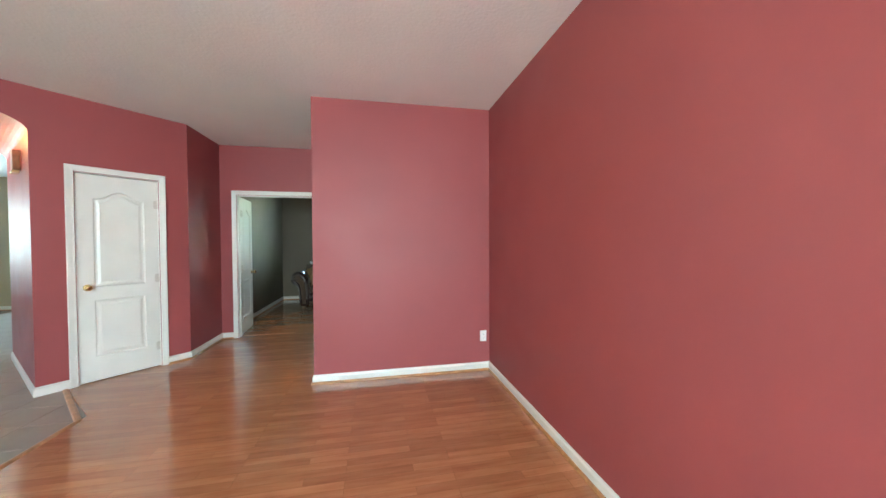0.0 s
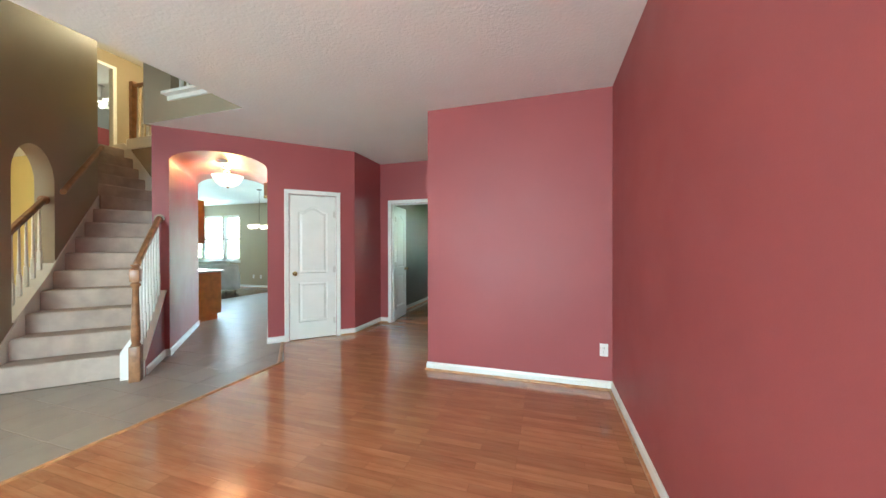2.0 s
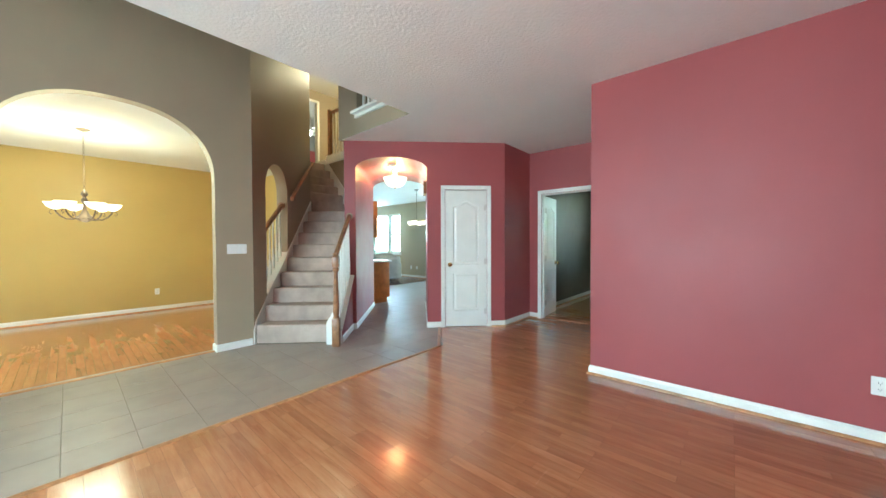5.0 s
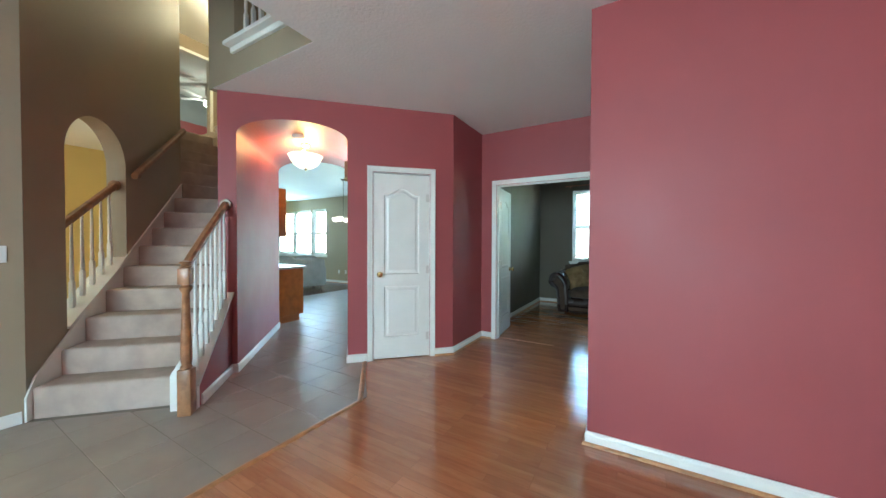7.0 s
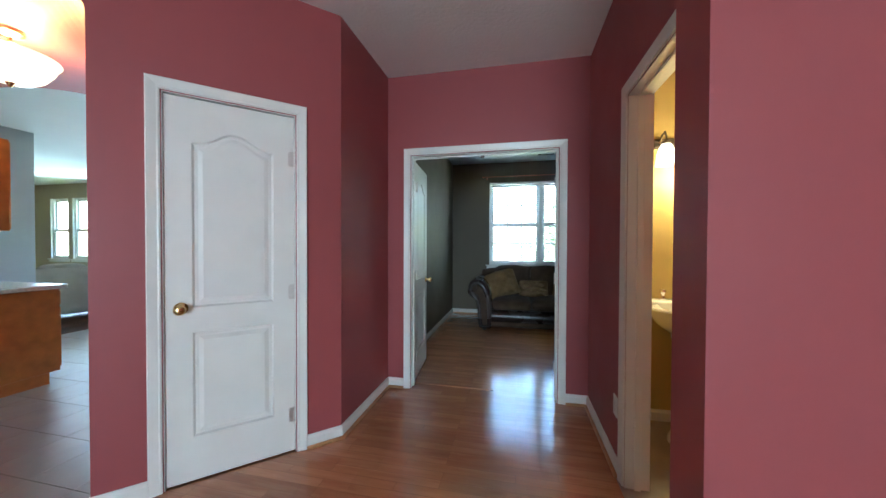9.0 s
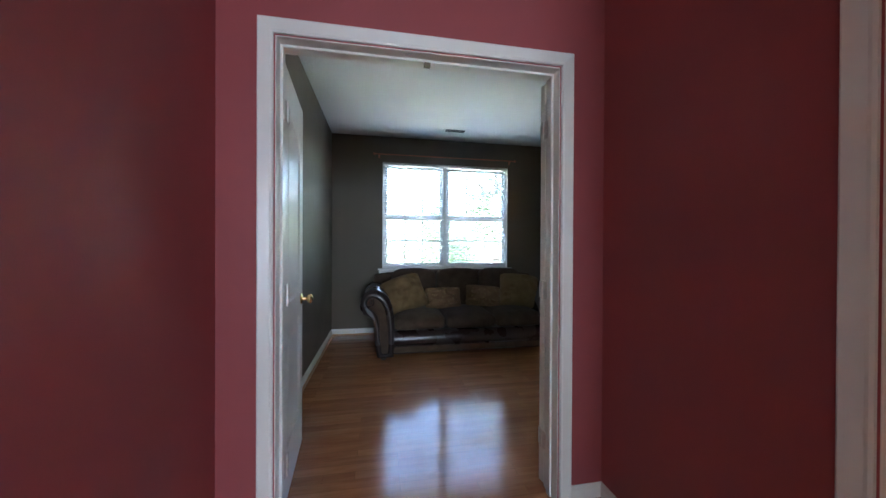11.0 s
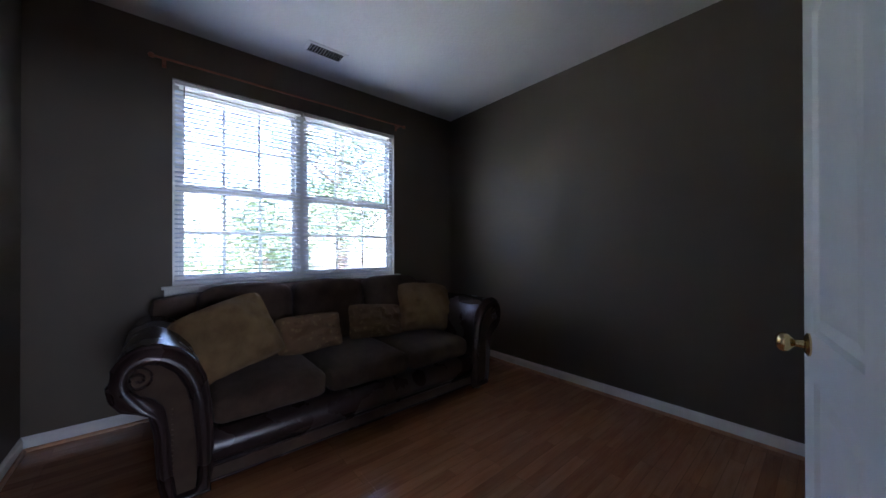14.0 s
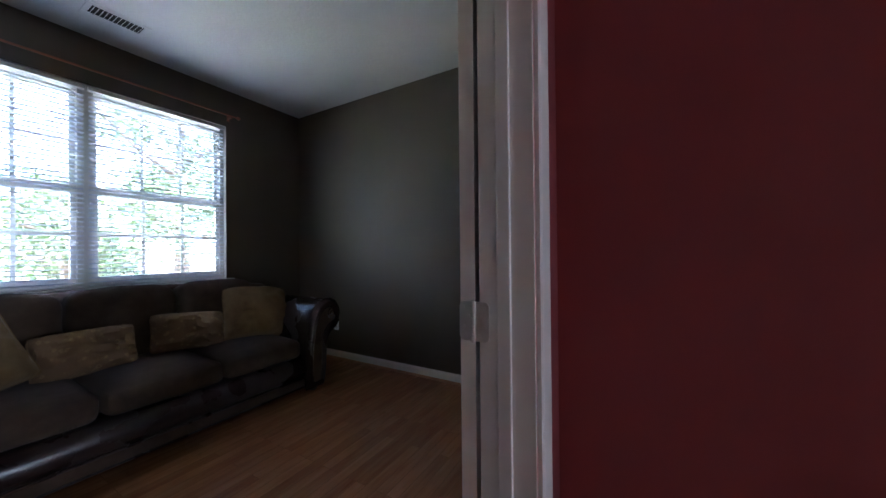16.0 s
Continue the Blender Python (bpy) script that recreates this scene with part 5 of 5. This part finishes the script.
point_light("chandelier_lamp", (cx, cy, CH + zb - 0.75), 0.4, (1.0, 0.84, 0.58), 0.30)

# powder room
sink = empty("pedestal_sink", (2.10, 5.72, 0), "white pedestal sink with a chrome faucet in the yellow powder room", "sink")
bm = bmesh.new()
lathe(bm, [(0.0, 0.0), (0.13, 0.0), (0.125, 0.03), (0.10, 0.08), (0.085, 0.25), (0.085, 0.5), (0.11, 0.66), (0.12, 0.72), (0, 0.72)], 28)
part("pedestal", bm, M_PORC, sink, smooth=True)
bm = bmesh.new()
lathe(bm, [(0.0, 0.70), (0.12, 0.70), (0.20, 0.76), (0.25, 0.83), (0.262, 0.86), (0.255, 0.87), (0.215, 0.868), (0.19, 0.83), (0.10, 0.78), (0.0, 0.775)], 32)
for v in bm.verts:
    v.co.y *= 0.86
part("basin", bm, M_PORC, sink, smooth=True)
bm = bmesh.new()
box(bm, (-0.25, 0.13, 0.80), (0.25, 0.27, 0.89), bevel=0.02, seg=3)
part("deck", bm, M_PORC, sink, smooth=True)
fa = part("faucet", bmesh.new(), M_CHROME, sink, "chrome faucet")
bm = bmesh.new()
lathe(bm, [(0.022, 0.89), (0.020, 0.90), (0.012, 0.93), (0.012, 0.96), (0, 0.965)], 14, Matrix.Translation((0, 0.18, 0)))
tube(bm, [(0, 0.18, 0.94), (0, 0.13, 0.965), (0, 0.07, 0.95), (0, 0.06, 0.93)], 0.010, 8)
for sx in (-0.1, 0.1):
    lathe(bm, [(0.02, 0.89), (0.014, 0.91), (0.010, 0.93), (0.018, 0.94), (0.02, 0.96), (0, 0.97)], 12, Matrix.Translation((sx, 0.18, 0)))
bmesh.ops.recalc_face_normals(bm, faces=bm.faces)
bm.to_mesh(fa.data)
bm.free()
fa.data.shade_smooth()
vl = empty("vanity_light", (2.20, 6.0, 1.99), "bronze bar light with lit frosted bell shades above the sink", "wall light")
bm = bmesh.new()
box(bm, (-0.28, -0.028, -0.035), (0.28, 0, 0.035), bevel=0.01, seg=3)
part("back_plate", bm, M_BRONZE, vl)
for i, x in enumerate((-0.20, 0.0, 0.20)):
    bm = bmesh.new()
    tube(bm, [(x, -0.02, 0.0), (x, -0.06, 0.05), (x, -0.10, 0.06), (x, -0.12, 0.02), (x, -0.12, -0.02)], 0.007, 8)
    lathe(bm, [(0, 0), (0.026, -0.005), (0.03, -0.03), (0, -0.032)], 14, Matrix.Translation((x, -0.12, -0.01)))
    part("lamp_arm", bm, M_BRONZE, vl, smooth=True)
    bm = bmesh.new()
    lathe(bm, [(0.028, -0.03), (0.045, -0.06), (0.056, -0.10), (0.060, -0.15), (0.064, -0.175), (0.060, -0.174), (0.053, -0.11), (0.04, -0.06), (0.0, -0.035)], 20, Matrix.Translation((x, -0.12, 0)))
    part("shade", bm, M_SHADE, vl, "glowing frosted bell shade", True)
point_light("vanity_lamp", (2.20, 5.80, 1.80), 1.1, (1.0, 0.74, 0.38), 0.12)
slab("floor", [(1.545, 4.43), (3.0, 4.43), (3.0, 6.0), (1.545, 6.0)], 0.0005, 0.004, M_TILE, "beige vinyl floor of the powder room")

# kitchen cabinets beyond the passage
KR = Matrix.Translation((-3.10 + 1.80, 4.936, 0)) @ Matrix.Rotation(radians(180), 4, "Z")
kc = empty("base_cabinet", KR, "honey oak base cabinet at the end of the passage wall", "cabinet")
# local x runs along the wall away from the passage, local -y comes out of the wall
bm = bmesh.new()
box(bm, (1.80, -0.615, 0.10), (4.0, 0, 0.85), bevel=0.003)
box(bm, (1.80, -0.54, 0.0), (4.0, 0, 0.10))
part("body", bm, M_CABINET, kc)
for i in range(4):
    bm = bmesh.new()
    x0 = 1.82 + i * 0.54
    box(bm, (x0, -0.635, 0.13), (x0 + 0.52, -0.616, 0.68), bevel=0.004)
    d = part("door", bm, M_CABINET, kc)
    bm = bmesh.new()
    box(bm, (x0 + 0.07, -0.639, 0.20), (x0 + 0.45, -0.632, 0.61), bevel=0.004)
    part("panel", bm, M_CABINET, d)
    bm = bmesh.new()
    box(bm, (x0, -0.635, 0.70), (x0 + 0.52, -0.616, 0.83), bevel=0.004)
    part("drawer", bm, M_CABINET, kc)
kt = empty("countertop", KR, "pale laminate countertop on the oak base cabinet", "countertop")
bm = bmesh.new()
box(bm, (1.77, -0.66, 0.852), (4.0, 0.0, 0.89), bevel=0.008, seg=3)
part("top", bm, M_COUNTER, kt)
ku = empty("wall_cabinet", KR, "honey oak wall cabinet above the countertop", "cabinet")
bm = bmesh.new()
box(bm, (1.83, -0.33, 1.37), (4.0, 0.0, 2.13), bevel=0.003)
part("body", bm, M_CABINET, ku)
for i in range(4):
    bm = bmesh.new()
    x0 = 1.85 + i * 0.53
    box(bm, (x0, -0.348, 1.385), (x0 + 0.51, -0.331, 2.115), bevel=0.004)
    part("door", bm, M_CABINET, ku)

# family room sofa, seen from behind, and the lamp over the breakfast corner
fs = empty("sofa", pose(-6.5, 7.4, 0, 0, 0, 68), "cream rolled-arm sofa seen from behind in the family room", "sofa")
bm = soft_box((-1.05, -0.40, 0.10), (1.05, -0.18, 0.84), 0.09, 0.02)
part("back", bm, M_CREAM, fs, smooth=True)
bm = soft_box((-0.90, -0.20, 0.12), (0.90, 0.50, 0.46), 0.06, 0.02)
part("seat", bm, M_CREAM, fs, smooth=True)
for x in (-0.97, 0.97):
    bm = soft_box((x - 0.13, -0.36, 0.08), (x + 0.13, 0.50, 0.64), 0.10, 0.02)
    part("arm", bm, M_CREAM, fs, smooth=True)
for x in (-0.6, 0.0, 0.6):
    part("back_cushion", soft_box((x - 0.29, -0.22, 0.44), (x + 0.29, 0.0, 0.90), 0.08, 0.03, seed=int(x * 10)), M_CREAM, fs, smooth=True)
for x in (-0.95, 0.95):
    for y in (-0.33, 0.42):
        bm = bmesh.new()
        lathe(bm, [(0, 0), (0.02, 0), (0.028, 0.1), (0, 0.1)], 10, Matrix.Translation((x, y, 0)))
        part("leg", bm, M_BRONZE, fs)
pl = empty("pendant_light", (-4.15, 7.40, CH), "bronze pendant with lit frosted globes over the breakfast corner", "pendant light")
bm = bmesh.new()
lathe(bm, [(0, 0), (0.06, 0), (0.055, -0.02), (0.01, -0.03), (0.006, -0.04), (0.006, -0.85), (0.03, -0.88), (0.03, -0.92), (0, -0.94)], 16)
part("stem", bm, M_BRONZE, pl, smooth=True)
for i in range(4):
    a = i * math.pi / 2 + 0.4
    co, si = math.cos(a), math.sin(a)
    bm = bmesh.new()
    tube(bm, [(0.02 * co, 0.02 * si, -0.90), (0.12 * co, 0.12 * si, -0.93), (0.19 * co, 0.19 * si, -0.89)], 0.007, 6)
    part("lamp_arm", bm, M_BRONZE, pl)
    bm = bmesh.new()
    lathe(bm, [(0.02, 0), (0.06, 0.02), (0.085, 0.06), (0.08, 0.10), (0.075, 0.10), (0.078, 0.06), (0.05, 0.02), (0, 0.015)], 20, Matrix.Translation((0.19 * co, 0.19 * si, -0.98)))
    part("shade", bm, M_SHADE, pl, "glowing frosted glass shade", True)
slab("floor", [(-11.2, 4.93), (-5.15, 4.93), (-5.15, 9.345), (-11.2, 9.345)], -0.05, 0.003, M_DARKWOOD, "dark plank floor of the family room")
# ceiling fan upstairs
fn = empty("ceiling_fan", (-8.1, 6.35, 5.4), "white ceiling fan with a lit bulb in the upstairs room", "ceiling fan")
bm = bmesh.new()
lathe(bm, [(0, 0), (0.06, 0), (0.05, -0.03), (0.012, -0.04), (0.012, -0.3), (0.09, -0.32), (0.10, -0.42), (0.03, -0.45), (0, -0.45)], 20)
part("motor", bm, M_PLATE, fn, smooth=True)
for i in range(5):
    bm = bmesh.new()
    box(bm, (0.12, -0.06, -0.375), (0.60, 0.06, -0.365), bevel=0.003)
    bmesh.ops.rotate(bm, verts=bm.verts, matrix=Matrix.Rotation(i * 1.2566, 3, "Z"))
    part("blade", bm, M_PLATE, fn)
bm = bmesh.new()
bmesh.ops.create_uvsphere(bm, u_segments=16, v_segments=10, radius=0.06, matrix=Matrix.Translation((0, 0, -0.50)))
part("bulb", bm, M_SHADE, fn, smooth=True)
point_light("fan_lamp", (-8.1, 6.35, 4.75), 0.8, (1.0, 0.9, 0.7), 0.1)

# unseen fixture and fill lamp, added to brighten the upper stairs and hall
uh = empty("ceiling_light", (-4.4, 5.35, 5.4), "unseen frosted dome light added to brighten the upstairs hall", "ceiling light")
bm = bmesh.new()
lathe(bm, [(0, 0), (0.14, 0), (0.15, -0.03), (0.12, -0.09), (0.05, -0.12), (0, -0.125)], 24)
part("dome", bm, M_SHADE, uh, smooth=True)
point_light("upper_hall_fill", (-4.4, 5.35, 5.15), 2.8, (1.0, 0.74, 0.45), 0.12)

# ---- outdoors ----
bm = bmesh.new()
box(bm, (-300, 9.6, -0.5), (300, 400, -0.35))
finish("ground", bm, M_GRASS, kind="structure", label="lawn behind the house")


# unseen slab below the sill, added to bounce sun onto the study ceiling
slab("bounce_slab", [(-3, 9.65), (8, 9.65), (8, 13.5), (-3, 13.5)], -0.4, -0.25, M_BOUNCE, "unseen pale slab added to bounce sunlight into the study")


def leaf_mesh(seed, n, rx, rz, cz):
    rnd = random.Random(seed)
    vs, fs = [], []
    clumps = [(Vector((rnd.gauss(0, rx * 0.45), rnd.gauss(0, rx * 0.45), cz + rnd.gauss(0, rz * 0.42))), rnd.uniform(0.25, 0.5) * rx) for _ in range(26)]
    for _ in range(n):
        c, r = rnd.choice(clumps)
        d = Vector((rnd.gauss(0, 1), rnd.gauss(0, 1), rnd.gauss(0, 1))).normalized() * r * rnd.uniform(0.5, 1.0)
        p = c + d
        a = Vector((rnd.gauss(0, 1), rnd.gauss(0, 1), rnd.gauss(0, 0.6))).normalized() * 0.07
        b = a.cross(Vector((rnd.gauss(0, 1), rnd.gauss(0, 1), rnd.gauss(0, 1)))).normalized() * 0.04
        k = len(vs)
        vs += [p - a, p + b, p + a, p - b]
        fs.append((k, k + 1, k + 2, k + 3))
    me = bpy.data.meshes.new("crown")
    me.from_pydata(vs, [], fs)
    me.materials.append(M_LEAF)
    return me


def tree(at, h, rx, seed, label):
    t = empty("tree", at, label, "tree", "trees behind the house")
    rnd = random.Random(seed)
    bm = bmesh.new()
    tube(bm, [(0, 0, 0), (0.05, 0, h * 0.3), (0.0, 0.08, h * 0.6), (0.1, 0, h * 0.85)], [0.17, 0.13, 0.09, 0.03], 10)
    for i in range(7):
        a, z = i * 2.4, h * (0.3 + 0.07 * i)
        tube(bm, [(0, 0, z), (rx * 0.4 * math.cos(a), rx * 0.4 * math.sin(a), z + h * 0.08), (rx * 0.8 * math.cos(a), rx * 0.8 * math.sin(a), z + h * 0.2)], [0.06, 0.04, 0.015], 6)
    part("trunk", bm, M_BARK, t)
    c = new("crown", leaf_mesh(seed, 7000, rx, h * 0.42, h * 0.6))
    c.parent = t


tree((3.0, 18.0, -0.4), 3.4, 1.9, 3, "leafy green tree behind the study window")
tree((4.2, 15.0, -0.4), 5.6, 1.9, 4, "tall leafy green tree behind the study window")
fe = empty("fence", (-6, 19, -0.35), "weathered board fence across the back lawn", "fence")
for i in range(110):
    if i == 0:
        bm = bmesh.new()
        box(bm, (0, 0, 0), (0.14, 0.02, 1.5), bevel=0.004, seg=1)
        f0 = part("board", bm, M_FENCE, fe)
        fme = f0.data
    else:
        o = new("board", fme)
        o.parent = fe
        o.location = (i * 0.147, 0, 0)
for z in (0.3, 1.2):
    bm = bmesh.new()
    box(bm, (0, 0.02, z), (16.2, 0.06, z + 0.09))
    part("rail", bm, M_FENCE, fe)

# ---- floor pieces ----
def clip(poly, a, b, c):
    """The part of a convex polygon where a*x + b*y <= c."""
    out = []
    for i in range(len(poly)):
        p, q = poly[i], poly[(i + 1) % len(poly)]
        dp, dq_ = a * p[0] + b * p[1] - c, a * q[0] + b * q[1] - c
        if dp <= 0:
            out.append(p)
        if (dp < 0 < dq_) or (dq_ < 0 < dp):
            t = dp / (dp - dq_)
            out.append((p[0] + (q[0] - p[0]) * t, p[1] + (q[1] - p[1]) * t))
    return out


def piece_mesh(name, poly, z0, z1, bev, mat, origin):
    bm = bmesh.new()
    prism(bm, [(x - origin[0], y - origin[1]) for x, y in poly], z0, z1)
    top = [e for e in bm.edges if all(v.co.z > (z0 + z1) / 2 for v in e.verts)]
    if bev:
        bmesh.ops.bevel(bm, geom=top, offset=bev, segments=1, affect="EDGES")
    bmesh.ops.recalc_face_normals(bm, faces=bm.faces)
    me = bpy.data.meshes.new(name)
    bm.to_mesh(me)
    bm.free()
    me.materials.append(mat)
    return me


def half_s(v, sign):
    k = v + (O.x + O.y) * R2
    return (sign * R2, sign * R2, sign * k)


def half_n(v, sign):
    k = v + (-O.x + O.y) * R2
    return (-sign * R2, sign * R2, sign * k)


def lay(name, parent, cells, halves, z0, z1, bev, mat, gap, full):
    shared = None
    for x0, y0, x1, y1 in cells:
        poly = [(x0 + gap, y0 + gap), (x1 - gap, y0 + gap), (x1 - gap, y1 - gap), (x0 + gap, y1 - gap)]
        cut = poly
        for h in halves:
            cut = clip(cut, *h)
            if len(cut) < 3:
                break
        if len(cut) < 3:
            continue
        area = abs(sum(cut[i][0] * cut[(i + 1) % len(cut)][1] - cut[(i + 1) % len(cut)][0] * cut[i][1] for i in range(len(cut)))) / 2
        if area < 0.0008:
            continue
        if full and abs(area - (x1 - x0 - 2 * gap) * (y1 - y0 - 2 * gap)) < 1e-5 and abs(x1 - x0 - full) < 1e-6:
            shared = shared or piece_mesh(name, poly, z0, z1, bev, mat, (x0, y0))
            me = shared
        else:
            me = piece_mesh(name, cut, z0, z1, bev, mat, (x0, y0))
        o = new(name, me)
        o.location = (x0, y0, 0)
        o.parent = parent


T = 0.332


def tiles(parent, halves, bx):
    xs = [i * T - 0.21 - 40 * T for i in range(80)]
    ys = [0.928 - 20 * T + i * T for i in range(60)]
    cells = [(x, y, x + T, y + T) for x in xs for y in ys if bx[0] - T < x < bx[1] and bx[2] - T < y < bx[3]]
    lay("tile", parent, cells, halves, -0.01, 0.0, 0.0015, M_TILE, 0.0018, T)


tf = slab("floor_tiled", [(-2.2, -2.7), (-0.2, -2.7), (-0.2, 4.0), (-2.2, 4.0)], -0.06, -0.0020, M_GROUT, "grey-beige ceramic tile floor of the foyer")
tiles(tf, [(1, 0, -0.2), (-1, 0, 2.15), (0, -1, 2.6), half_n(-0.66, 1), half_s(-0.985, 1)], (-2.2, -0.2, -2.6, 4.6))
tp = slab("floor_tiled", [D(-2.3, -0.7)[:2], D(-0.98, -0.7)[:2], D(-0.98, 1.7)[:2], D(-2.3, 1.7)[:2]], -0.06, -0.0022, M_GROUT, "grey-beige ceramic tile floor of the passage")
tiles(tp, [half_n(-0.66, -1), half_n(1.78, 1), half_s(-2.25, -1), half_s(-0.985, 1), (1, 0, -0.1)], (-4.2, 0.2, 2.4, 7.0))
tk = slab("floor_tiled", [(-5.2, 4.93), (-3.5, 4.93), (-3.1, 4.85), (-1.0, 4.8), (-1.0, 9.3), (-5.2, 9.3)], -0.06, -0.0024, M_GROUT, "grey-beige ceramic tile floor of the kitchen")
tiles(tk, [half_n(1.78, -1), (0, -1, -4.93), (-1, 0, 5.15), (0, 1, 9.34), (1, 0, -2.0), half_s(0.0, 1)], (-5.3, -1.0, 4.6, 9.4))

BW, BL = 0.19, 1.24


def boards(parent, x0, x1, y0, y1, halves, seed):
    rnd = random.Random(seed)
    cells = []
    y = y0
    while y < y1:
        x = x0 - rnd.uniform(0.1, 1.1)
        while x < x1:
            cells.append((x, y, x + BL, y + BW))
            x += BL
        y += BW
    lay("board", parent, cells, [(1, 0, x1), (-1, 0, -x0), (0, 1, y1), (0, -1, -y0)] + halves, -0.008, 0.0, 0.0005, M_WOOD, 0.0001, BL)


boards(FLOOR_MAIN, -0.2, 3.22, -2.6, 4.30, [], 3)
boards(FLOOR_MAIN, -0.83, -0.2, 3.8, 4.30, [half_s(-0.985, -1), half_n(0.0, 1)], 6)
boards(FLOOR_MAIN, -0.83, 1.545, 4.30, 6.24, [half_s(-0.985, -1), (-1, 0, 0.83), half_n(0.0, 1)], 4)
boards(FLOOR_MAIN, -0.17, 3.26, 6.24, 9.37, [], 5)
boards(FLOOR_DINING, -5.7, -2.15, -1.2, 3.4, [half_s(-3.58, 1)], 7)
